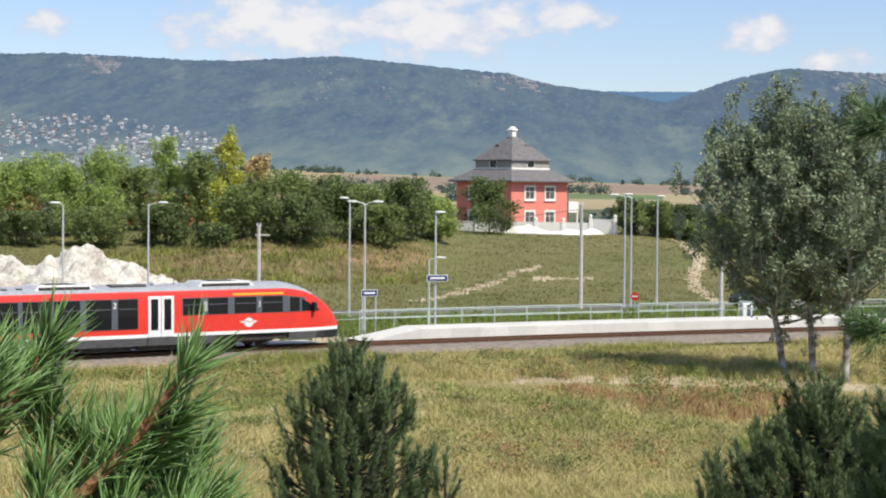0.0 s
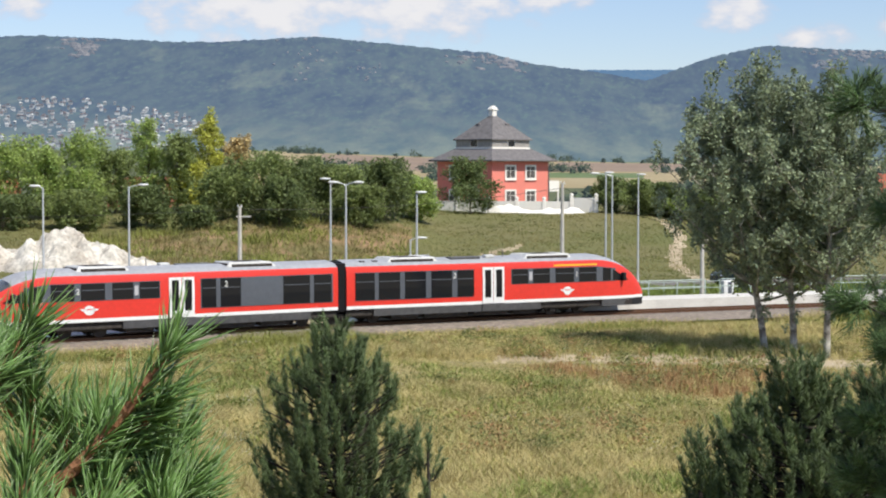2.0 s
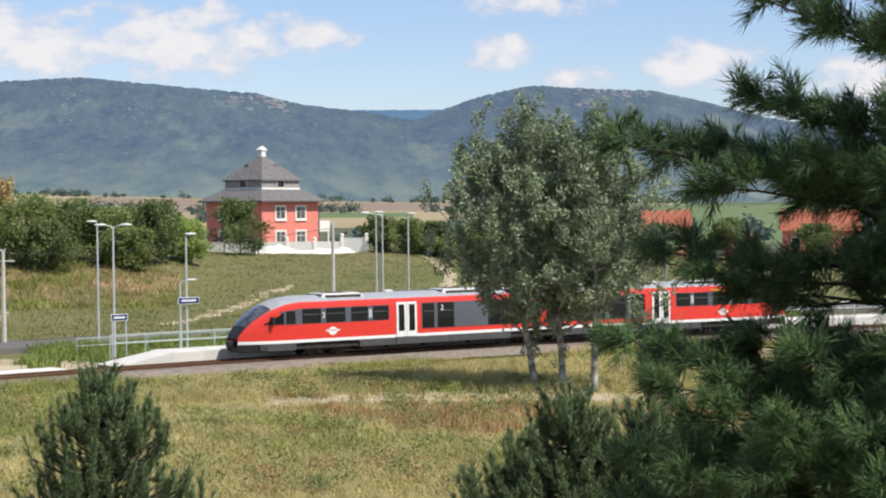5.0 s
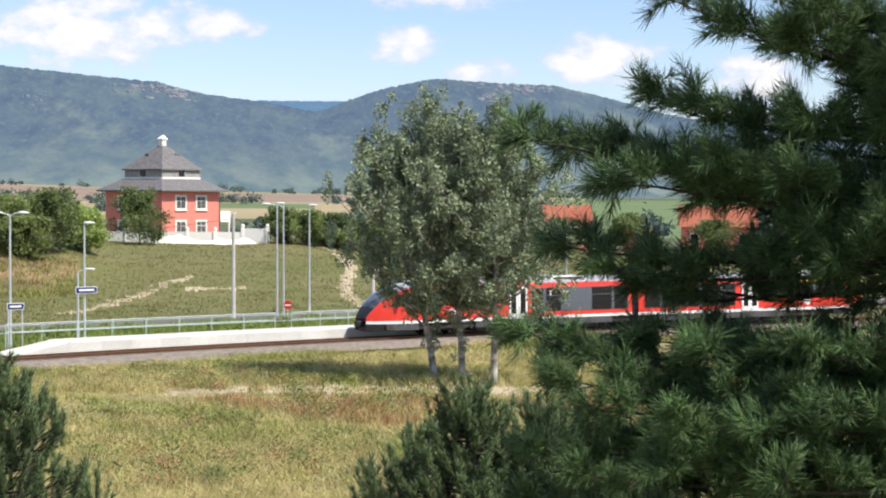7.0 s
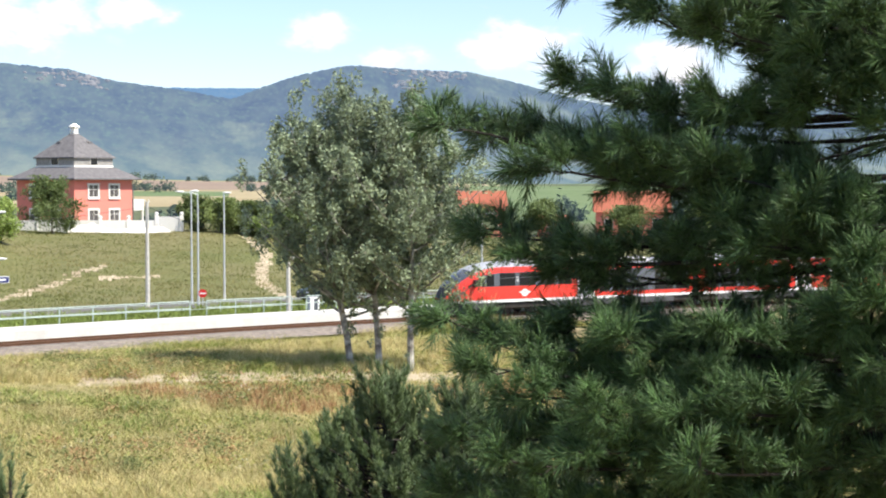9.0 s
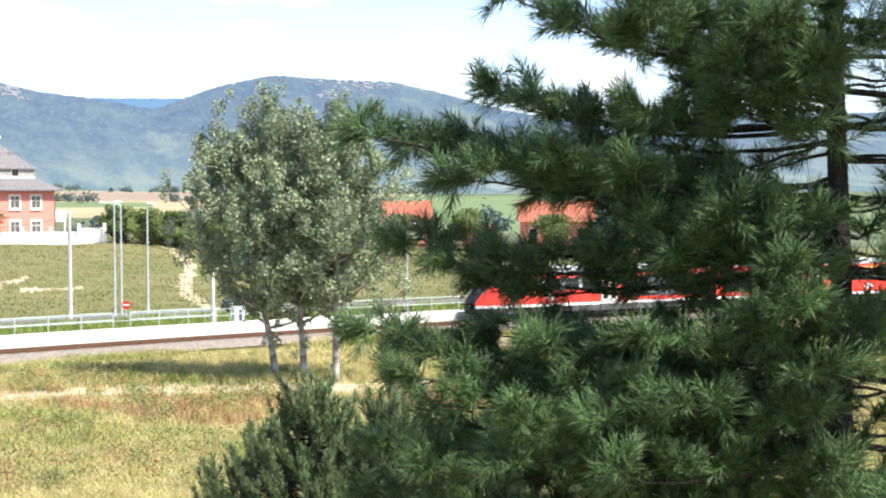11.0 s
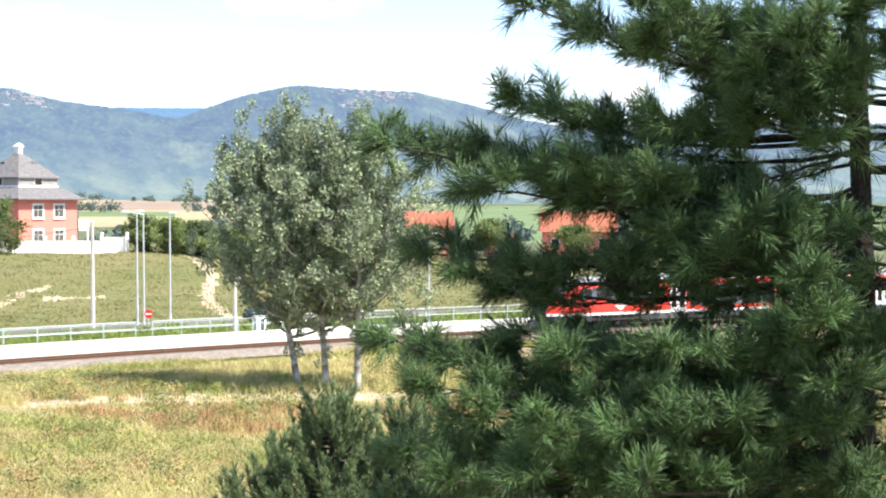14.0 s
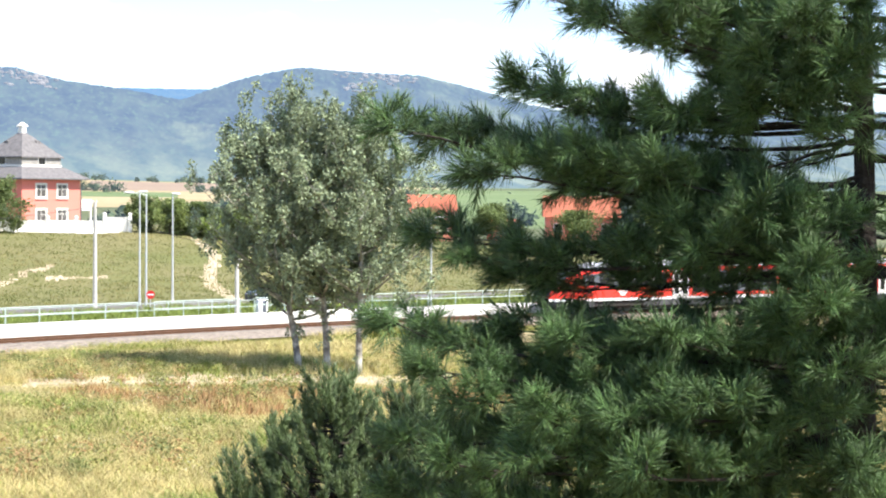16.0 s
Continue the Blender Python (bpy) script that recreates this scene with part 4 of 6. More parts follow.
def garden_wall():
    ob = thing("garden_wall", "white plastered garden wall with ball finials before house", "wall", (0, 0, 0), kind="")
    def run(x0, y0, x1, y1, h, zb):
        d = Vector((x1 - x0, y1 - y0, 0))
        n = Vector((-d.y, d.x, 0)).normalized() * 0.14
        c = [(x0 - n.x, y0 - n.y), (x1 - n.x, y1 - n.y), (x1 + n.x, y1 + n.y), (x0 + n.x, y0 + n.y)]
        v = [(x, y, zb - 1.2) for x, y in c] + [(x, y, zb + h) for x, y in c]
        part("wall_run", Shape().add(v, [(0, 1, 5, 4), (1, 2, 6, 5), (2, 3, 7, 6), (3, 0, 4, 7), (4, 5, 6, 7)]), CREAM, ob)
        k = max(1, int(d.length / 2.6))
        for i in range(k + 1):
            p = Vector((x0, y0, 0)) + d * (i / k)
            pil = part("pillar", Shape().box(p.x - 0.22, p.x + 0.22, p.y - 0.22, p.y + 0.22, zb - 1.2, zb + h + 0.12, 0.03), CREAM, ob)
            part("finial", Shape().ball((p.x, p.y, zb + h + 0.32), 0.22, 10, 6), CREAM, pil)
    run(-9.5, 203.0, -2.2, 200.6, 1.15, 3.9)
    run(-2.2, 200.6, 7.0, 199.4, 1.15, 3.9)
    run(7.0, 199.4, 9.7, 198.6, 1.6, 3.85)


garden_wall()


def heap(name, label, cx, cy, rx, ry, h, mat, seed, n=46, sharp=0.35, peaks=None):
    """A spoil heap: a lumpy mound on the ground."""
    rng = np.random.default_rng(seed)
    u, v = np.meshgrid(np.linspace(-1, 1, n), np.linspace(-1, 1, n))
    x, y = cx + u * rx, cy + v * ry
    d = np.hypot(u, v)
    z = np.zeros_like(u)
    for pu, pv, pw, ph in peaks or [(0, 0, 0.8, 1.0)]:
        z = np.maximum(z, ph * np.clip(1 - np.hypot((u - pu) / pw, (v - pv) / (pw * 1.3)), 0, 1) ** 0.8)
    k = np.array([noise.fractal(Vector((a * 0.55, b * 0.55, seed)), 1.0, 2.0, 5) for a, b in zip(x.ravel(), y.ravel())]).reshape(u.shape)
    z = z * h * (1 + sharp * k) + 0.10 * k
    z = np.where(d >= 1, -0.4, z * np.clip((1 - d) * 4, 0, 1))
    pts = np.stack([x, y, land(x, y) - 0.15 + z], -1)
    me = Shape().grid(pts).mesh(name, False)
    me.materials.append(mat)
    return tagged(new(name, me), label, "heap")


heap("spoil_mound", "tall white limestone spoil heap beside the road", -34.6, 135.0, 10.5, 6.0, 3.3, LIME, 3, 90, 0.5,
     [(0.02, 0, 0.50, 1.0), (-0.55, 0.1, 0.5, 0.55), (0.55, 0.0, 0.45, 0.45), (0.28, 0.1, 0.4, 0.8)])
heap("spoil_mound", "low white limestone heap before the garden wall", 2.8, 197.6, 6.5, 1.6, 1.0, CREAM, 8, 40, 0.5, [(-0.4, 0, 0.6, 1.0), (0.25, 0, 0.5, 0.8), (0.65, 0, 0.35, 0.6)])
heap("spoil_mound", "white limestone spill at the foot of heap", -46.5, 133.0, 6.5, 6.0, 1.6, LIME, 12, 40, 0.6, [(0.1, 0, 0.6, 1.0), (-0.4, 0.2, 0.5, 0.7)])


def plain_house(x, y, w, d, h, roof, turn, wall_mat, roof_mat, label):
    zb = ground_height(x, y) - 0.3
    ob = thing("house", label, "house", (x, y, zb), turn=turn)
    part("masonry", Shape().box(-w / 2, w / 2, -d / 2, d / 2, 0, h), wall_mat, ob)
    v = [(-w / 2 - 0.4, -d / 2 - 0.5, h - 0.15), (w / 2 + 0.4, -d / 2 - 0.5, h - 0.15), (w / 2 + 0.4, d / 2 + 0.5, h - 0.15), (-w / 2 - 0.4, d / 2 + 0.5, h - 0.15), (-w / 2 - 0.4, 0, h + roof), (w / 2 + 0.4, 0, h + roof)]
    part("roof", Shape().add(v, [(0, 1, 5, 4), (2, 3, 4, 5), (1, 2, 5), (3, 0, 4), (3, 2, 1, 0)]), roof_mat, ob)
    for i in range(max(2, int(w / 3))):
        u = -w / 2 + w * (i + 0.5) / max(2, int(w / 3))
        win = part("window", Shape().box(u - 0.5, u + 0.5, -d / 2 - 0.03, -d / 2 + 0.02, 1.2, 2.5), GLASS, ob)
        part("window_frame", Shape().box(u - 0.6, u + 0.6, -d / 2 - 0.02, -d / 2 + 0.01, 1.1, 2.6), CREAM, win)


plain_house(-38.4, 187.5, 6.5, 6, 1.9, 1.6, -10, SALMON, BRICKRED, "orange house with red tiled roof behind trees")
plain_house(-53.0, 176.0, 7, 6, 1.9, 1.4, 20, CREAM, BRICKRED, "low house with red tiled roof behind trees")
plain_house(71.0, 229.0, 9.5, 8, 3.6, 2.6, -15, SALMON, BRICKRED, "orange house with red tiled roof beyond pines")
plain_house(51.5, 234.5, 6, 7, 4.2, 2.2, -8, SALMON, BRICKRED, "tall orange house with red tiled roof")
plain_house(61.0, 232.0, 3.2, 5, 2.0, 1.2, 0, SALMON, BRICKRED, "small orange outbuilding with red tiled roof")


def village():
    """Countless tiny houses over the far slope."""
    rng = np.random.default_rng(21)
    walls, roofs = Shape(), Shape()
    for i in range(470):
        az = -18.5 + 8.6 * rng.random() ** 0.9
        top = 2.2 - 0.07 * (az + 15) ** 2 * (az > -15) * 0.35
        el = 0.55 + (top - 0.55) * rng.random()
        if az > -11.0 and el < 1.1:
            continue
        ts = np.linspace(0, 1, 60)
        es, rs = hill_point(az, ts, 2450, 4100, 0.45, ridge_at(az))
        t = float(np.interp(el, np.maximum.accumulate(es), ts))
        r = float(np.interp(t, ts, rs)) - 12
        a = math.radians(az)
        x, y, z = r * math.sin(a), r * math.cos(a), H + r * math.tan(math.radians(el))
        w, d, h = rng.uniform(3.0, 7.5) * rng.uniform(0.7, 1.2), rng.uniform(4, 7), rng.uniform(1.8, 4.2)
        walls.box(x - w / 2, x + w / 2, y - d / 2, y + d / 2, z - 10, z + h)
        q = [(x - w / 2 - 1, y - d / 2 - 1, z + h), (x + w / 2 + 1, y - d / 2 - 1, z + h), (x + w / 2 + 1, y + d / 2 + 1, z + h), (x - w / 2 - 1, y + d / 2 + 1, z + h), (x, y, z + h + 2.6)]
        (roofs if rng.random() < 0.6 else walls).add(q, [(0, 1, 4), (1, 2, 4), (2, 3, 4), (3, 0, 4)])
    ob = thing("village", "hillside village of white houses with reddish roofs", "village", kind="stuff")
    # walls and roofs emit a little blue to paint the haze before them
    part("house_walls", walls, material("far_white_walls", (0.47, 0.455, 0.42), 0.9, island=0.55, haze_glow=(0.37, 0.62, 1.0, 0.06)), ob, kind="stuff")
    part("house_roofs", roofs, material("far_tiled_roofs", (0.13, 0.095, 0.08), 0.9, island=0.4, haze_glow=(0.37, 0.62, 1.0, 0.06)), ob, kind="stuff")


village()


# ---------------------------------------------------------------- plants
def fast_mesh(name, verts, faces, mat, smooth_faces=False):
    """verts (n, 3); faces (m, 3) or (m, 4)."""
    me = bpy.data.meshes.new(name)
    verts, faces = np.asarray(verts, np.float32), np.asarray(faces, np.int32)
    k = faces.shape[1]
    me.vertices.add(len(verts))
    me.vertices.foreach_set("co", verts.ravel())
    me.loops.add(faces.size)
    me.loops.foreach_set("vertex_index", faces.ravel())
    me.polygons.add(len(faces))
    me.polygons.foreach_set("loop_start", np.arange(len(faces), dtype=np.int32) * k)
    me.polygons.foreach_set("loop_total", np.full(len(faces), k, np.int32))
    me.update(calc_edges=True)
    me.validate()
    me.materials.append(mat)
    return me


def unit(v):
    return v / (np.linalg.norm(v, axis=-1, keepdims=True) + 1e-9)


def curve(p0, p1, sag, n=8):
    t = np.linspace(0, 1, n)[:, None]
    return np.asarray(p0) + (np.asarray(p1) - np.asarray(p0)) * t + np.array([0, 0, 1.0]) * sag * 4 * t * (1 - t)


def leaf_mesh(name, centres, size, rng, mat, up=0.5):
    """Folded diamond leaves round the given places."""
    n = len(centres)
    nrm = unit(rng.normal(0, 1, (n, 3)) + np.array([0, 0, up]))
    a = unit(np.cross(nrm, rng.normal(0, 1, (n, 3))))
    b = np.cross(nrm, a)
    s = size * rng.uniform(0.6, 1.35, (n, 1))
    v = np.stack([centres - a * s, centres - b * s * 0.55 + nrm * s * 0.12, centres + a * s, centres + b * s * 0.55 + nrm * s * 0.12], 1).reshape(-1, 3)
    i = np.arange(n)[:, None] * 4
    return fast_mesh(name, v, np.concatenate([i + [0, 1, 2], i + [0, 2, 3]], 1).reshape(-1, 3), mat)


BARK = material("grey_brown_bark", (0.13, 0.10, 0.075), 0.95, spread=0.3, fine=14, bump=0.6)
POPLAR_BARK = material("pale_poplar_bark", (0.46, 0.44, 0.38), 0.9, spread=0.3, second=(0.10, 0.085, 0.07), second_scale=1.9, fine=10, bump=0.5)
LEAF = {
    "silver": material("grey_green_poplar_leaf", (0.275, 0.33, 0.195), 0.55, spread=0.2, scale=0.4, fine=3, island=0.4, trans=0.28, spec=0.35),
    "dark": material("dark_green_leaf", (0.175, 0.225, 0.080), 0.6, spread=0.25, scale=0.3, fine=2, island=0.35, trans=0.42),
    "grove": material("soft_green_leaf", (0.27, 0.33, 0.115), 0.6, spread=0.25, scale=0.3, fine=2, island=0.35, trans=0.5),
    "mid": material("mid_green_leaf", (0.41, 0.51, 0.16), 0.6, spread=0.2, scale=0.3, fine=2, island=0.4, trans=0.55),
    "lime": material("yellow_green_leaf", (0.54, 0.55, 0.11), 0.6, spread=0.2, scale=0.3, fine=2, island=0.3, trans=0.45),
    "olive": material("olive_scrub_leaf", (0.27, 0.265, 0.09), 0.6, spread=0.25, scale=0.3, fine=2, island=0.4, trans=0.2),
    "rust": material("rusty_orange_leaf", (0.56, 0.43, 0.20), 0.6, spread=0.2, scale=0.3, fine=2, island=0.3, trans=0.2),
}


def broadleaf(name, label, category, x, y, top, half, zb=None, leaf="mid", count=3500, size=0.16, trunk=0.12, seed=1, clear=0.15, limbs=16, taper=0.6, lean=0.0, group="", clump=0.13):
    """A tree or bush: tapered trunk, limbs, and leaves in uneven clusters round the limbs' ends."""
    rng = np.random.default_rng(seed)
    zb = ground_height(x, y) - 0.1 if zb is None else zb
    h = top - zb
    ob = thing(name, label, category, (x, y, zb), group=group)
    tp = [(0, 0, 0)]
    for i in range(1, 8):
        t = i / 7
        tp.append((lean * t * h * 0.3 + rng.normal(0, 0.012 * h), rng.normal(0, 0.012 * h), t * h * 0.93))
    tp = np.array(tp)
    part("trunk", Shape().tube(tp, trunk * (1 - np.linspace(0, 0.85, 8)), 7), BARK, ob)
    centres, weights = [], []
    wood = Shape()
    for i in range(limbs):
        t0 = clear + (0.92 - clear) * ((i + rng.random()) / limbs)
        p0 = np.array([np.interp(t0 * h * 0.93, tp[:, 2], tp[:, k]) for k in range(3)])
        a = i * 2.4 + rng.normal(0, 0.5)
        # widest low in the crown's middle, narrowing upwards
        q = (t0 - clear) / (1 - clear)
        reach = half * (1 - taper * q ** 1.6) * (0.55 + 0.45 * min(1, q * 4 + 0.35)) * rng.uniform(0.58, 1.22)
        rise = rng.uniform(0.25, 0.75) * reach
        end = p0 + np.array([math.cos(a) * reach, math.sin(a) * reach, min(rise, h - p0[2])])
        mid = (p0 + end) / 2 + np.array([0, 0, -0.08 * reach])
        wood.tube([p0, mid, end], [trunk * 0.38 * (1 - 0.6 * t0), trunk * 0.22 * (1 - 0.5 * t0), 0.008], 5, False)
        for t in (0.45, 0.7, 0.88, 1.0):
            c = p0 + (end - p0) * t
            for _ in range(2):
                centres.append(c + rng.normal(0, 0.16 * reach + 0.05, 3))
                weights.append(0.5 + t)
    for _ in range(max(4, limbs // 3)):
        centres.append(tp[-1] + rng.normal(0, 0.12 * half, 3) + [0, 0, -0.3 * half * rng.random()])
        weights.append(1.0)
    part("limb_wood", wood, BARK, ob, kind="stuff")
    centres, weights = np.array(centres), np.array(weights)
    pick = rng.choice(len(centres), count, p=weights / weights.sum())
    spread = (clump * half + 0.10) * rng.uniform(0.7, 1.3, (len(centres), 1))
    ball = unit(rng.normal(0, 1, (count, 3))) * rng.random((count, 1)) ** 0.4
    pts = centres[pick] + ball * spread[pick] * [1.25, 1.25, 1.6]
    pts = pts[(pts[:, 2] > 0.02) & (pts[:, 2] < h * 1.04)]
    crown = new("crown", leaf_mesh("crown", pts, size, rng, LEAF[leaf], 1.3))
    crown.parent = ob
    return ob


# the group of three poplars before the track
def poplar(x, y, zb, top, half, lean, seed, limbs=44):
    """A poplar with steep limbs: leaves sit in tight upright tufts along the limbs and their side twigs."""
    rng = np.random.default_rng(seed)
    h = top - zb
    ob = thing("poplar_tree", "grey-leaved poplar with pale trunk in the meadow", "tree", (x, y, zb), group="three poplars")
    t = np.linspace(0, 1, 9)
    tp = np.column_stack([lean * h * t ** 1.3 + rng.normal(0, 0.05, 9) * t, rng.normal(0, 0.08, 9) * t, h * 0.95 * t])
    part("trunk", Shape().tube(tp, 0.19 * (1 - 0.88 * t), 9), POPLAR_BARK, ob, "pale trunk with dark scars")
    tufts = []
    for i in range(limbs):
        q = (i + rng.random()) / limbs
        t0 = 0.20 + 0.66 * q
        p0 = np.array([np.interp(t0, t, tp[:, k]) for k in range(3)])
        a = i * 2.4 + rng.normal(0, 0.4)
        reach = half * (0.62 + 0.5 * math.sin(math.pi * min(1.0, q * 1.05 + 0.1))) * rng.uniform(0.62, 1.12) * (1 - 0.45 * q ** 2)
        rise = reach * rng.uniform(0.35, 0.8) + 0.9 * q
        end = p0 + np.array([math.cos(a) * reach, math.sin(a) * reach, min(rise, h * 1.0 - p0[2])])
        stem = curve(p0, end, -0.10 * reach, 7)
        limb = Shape().tube(stem, np.linspace(0.075 * (1.1 - q), 0.012, 7), 5, False)
        for k in range(9):
            w = 0.30 + 0.70 * (k + rng.random()) / 9
            c = np.array([np.interp(w, np.linspace(0, 1, 7), stem[:, j]) for j in range(3)])
            tip = c + np.array([rng.normal(0, 0.42), rng.normal(0, 0.42), rng.uniform(-0.25, 0.95)]) * (0.65 + 0.10 * half)
            limb.tube([c, tip], [0.014, 0.006], 3, False)
            tufts.append((*tip, rng.uniform(0.24, 0.52)))
            if rng.random() < 0.35:
                tufts.append((*(0.5 * (c + tip)), rng.uniform(0.2, 0.35)))
        part("limb", limb, POPLAR_BARK, ob)
    for k in range(10):
        tufts.append((*(tp[-1] + rng.normal(0, 1, 3) * [0.4, 0.4, 0.5]), rng.uniform(0.25, 0.45)))
    for k in range(9):                                 # water shoots low on the trunk
        w = rng.uniform(0.10, 0.24)
        tufts.append((*(np.array([np.interp(w, t, tp[:, j]) for j in range(3)]) + rng.normal(0, 0.35, 3)), 0.22))
    tufts = np.array(tufts)
    per = np.maximum(14, (tufts[:, 3] ** 2 * 420).astype(int))
    c = np.repeat(tufts, per, 0)
    ball = unit(rng.normal(0, 1, (len(c), 3))) * rng.random((len(c), 1)) ** 0.45
    pts = c[:, :3] + ball * c[:, 3:] * [0.95, 0.95, 1.35]
    crown = new("crown", leaf_mesh("crown", pts, 0.096, rng, LEAF["silver"], 0.6))
    crown.parent = ob


for x, y, top, half, lean, seed in ((13.0, 90.3, 12.5, 4.7, -0.24, 11), (14.3, 89.2, 14.2, 4.2, -0.10, 12), (15.7, 88.0, 13.4, 4.4, 0.01, 13)):
    poplar(x, y, -0.65, top, half, lean, seed)

for i, (x, y, top, half, leaf, lab) in enumerate((
        (-46.9, 168.6, 11.6, 2.7, "mid", "rounded green roadside tree beyond the heap"), (-40.5, 167.2, 12.3, 2.1, "mid", "bright green young poplar beyond the heap"),
        (-43.5, 166.0, 10.6, 1.9, "mid", "bright green young poplar beyond the heap"), (-35.9, 176.4, 13.8, 1.7, "mid", "tall slim green poplar beyond the heap"),
        (-32.8, 175.0, 12.4, 1.8, "grove", "soft green poplar beyond the heap"), (-30.4, 179.4, 14.6, 1.75, "lime", "slim yellow-green poplar above dark scrub"),
        (-31.6, 176.0, 9.5, 1.6, "lime", "low yellow-green tree beside dark scrub"), (-38.3, 171.8, 10.6, 1.8, "grove", "soft green tree beyond the heap"),
        (-28.0, 183.0, 12.2, 1.5, "rust", "rusty orange-leaved tree behind dark scrub"), (-51.5, 168.0, 10.6, 3.4, "mid", "rounded green roadside tree beyond the heap"),
        (-55.5, 171.0, 11.4, 3.2, "dark", "dark green roadside tree beyond the heap"), (-60.0, 169.0, 11.2, 3.6, "mid", "rounded green roadside tree beyond the heap"))):
    broadleaf("roadside_tree", lab, "tree", x, y, top, half * 1.22, None, leaf, 6800, 0.15, 0.14, 30 + i, 0.06, 28, 0.58, group="roadside trees")

for i, (x, y, top, half, leaf) in enumerate((
        (-26.3, 162.9, 8.8, 3.2, "grove"), (-22.7, 163.4, 10.1, 3.7, "grove"), (-18.9, 166.9, 9.7, 3.6, "dark"), (-15.7, 167.3, 8.9, 3.3, "grove"), (-11.9, 169.6, 9.5, 3.2, "dark"),
        (-9.2, 174.8, 7.9, 2.3, "mid"), (-28.0, 157.5, 5.3, 1.6, "dark"), (-45.6, 158.6, 6.2, 3.2, "dark"),
        (-39.5, 160.0, 6.6, 2.8, "grove"), (-33.6, 163.5, 7.0, 2.9, "dark"), (-20.8, 160.0, 8.0, 2.8, "dark"), (-13.6, 163.6, 7.0, 2.6, "grove"), (-25.0, 156.6, 3.6, 1.2, "olive"),
        (-4.2, 195.0, 9.8, 3.2, "dark"), (11.0, 199.7, 7.8, 2.0, "dark"), (14.0, 197.5, 7.4, 2.9, "grove"), (17.4, 197.2, 7.1, 2.6, "dark"), (18.9, 196.0, 5.6, 2.0, "mid"), (21.5, 198.0, 6.8, 2.6, "dark"),
        (24.5, 196.5, 5.2, 2.0, "mid"), (44.0, 205.0, 6.5, 3.0, "dark"), (55.0, 215.0, 7.0, 3.0, "dark"), (65.0, 212.0, 6.2, 3.0, "dark"), (80.0, 220.0, 7.2, 3.4, "mid"))):
    lab = {"grove": "soft green spreading bush on the knoll", "dark": "dense dark green bush on the knoll", "mid": "green leafy bush on the knoll", "olive": "olive-green scrub bush on the bare bank"}[leaf]
    broadleaf("bush", lab, "bush", x, y, top, half, None, leaf, 8000, 0.15, 0.10, 60 + i, 0.02, 20 + i % 7, 0.75, group="knoll bushes")


def far_woods():
    """Tree belts between the valley fields: countless, so one thing."""
    rng = np.random.default_rng(77)
    pts = []
    for r0, az0, az1, n, h in ((1180, -7, 2.0, 34, 7), (420, 0.5, 9.5, 24, 4.5), (640, 3.0, 7.5, 20, 7), (1000, 7.5, 12, 30, 9), (560, 11, 24, 50, 6), (900, 13, 24, 40, 8), (1480, -9, 9, 90, 7), (2330, -9, 14, 160, 7), (700, -9.5, -5, 26, 6)):
        clumps = rng.uniform(az0, az1, max(3, n // 7))
        for _ in range(n):
            r, a = r0 * rng.uniform(0.95, 1.05), math.radians(rng.choice(clumps) + rng.normal(0, 0.35))
            x, y = r * math.sin(a), r * math.cos(a)
            hh = h * rng.uniform(0.35, 1.35)
            k = 110
            c = rng.normal(0, 1, (k, 3)) * [hh * 0.33, hh * 0.33, hh * 0.26] + [x, y, ground_height(x, y) + hh * 0.5]
            pts.append(c)
    # faint blue emission in the leaves imitates distant haze
    ob = new("far_trees", leaf_mesh("far_trees", np.concatenate(pts), 1.1, rng, material("far_tree_leaf", (0.07, 0.10, 0.045), 0.8, island=0.3, haze_glow=(0.40, 0.60, 1.0, 0.03))))
    tagged(ob, "belts of dark trees between the valley fields", "tree belt", kind="stuff")


far_woods()


# ---------------------------------------------------------------- grass and weeds
GRASS = {
    "straw": material("dry_straw_grass", (0.545, 0.465, 0.21), 0.9, spread=0.15, scale=0.3, fine=1, island=0.35, trans=0.25),
    "green": material("fresh_green_grass", (0.275, 0.295, 0.075), 0.9, spread=0.2, scale=0.3, fine=1, island=0.35, trans=0.25),
    "turf": material("olive_turf_blade", (0.165, 0.175, 0.05), 0.9, spread=0.2, scale=0.3, fine=1, island=0.25, trans=0.25),
    "dryturf": material("dry_turf_blade", (0.26, 0.225, 0.085), 0.9, spread=0.2, scale=0.3, fine=1, island=0.25, trans=0.25),
    "rust": material("rusty_seeding_weed", (0.42, 0.25, 0.115), 0.9, spread=0.2, scale=0.3, fine=1, island=0.35, trans=0.2),
    "herb": material("dark_green_herb", (0.185, 0.22, 0.072), 0.85, spread=0.25, scale=0.3, fine=1, island=0.4, trans=0.25),
    "lush": material("lush_green_weed", (0.225, 0.285, 0.065), 0.8, spread=0.2, scale=0.3, fine=1, island=0.35, trans=0.25),
}


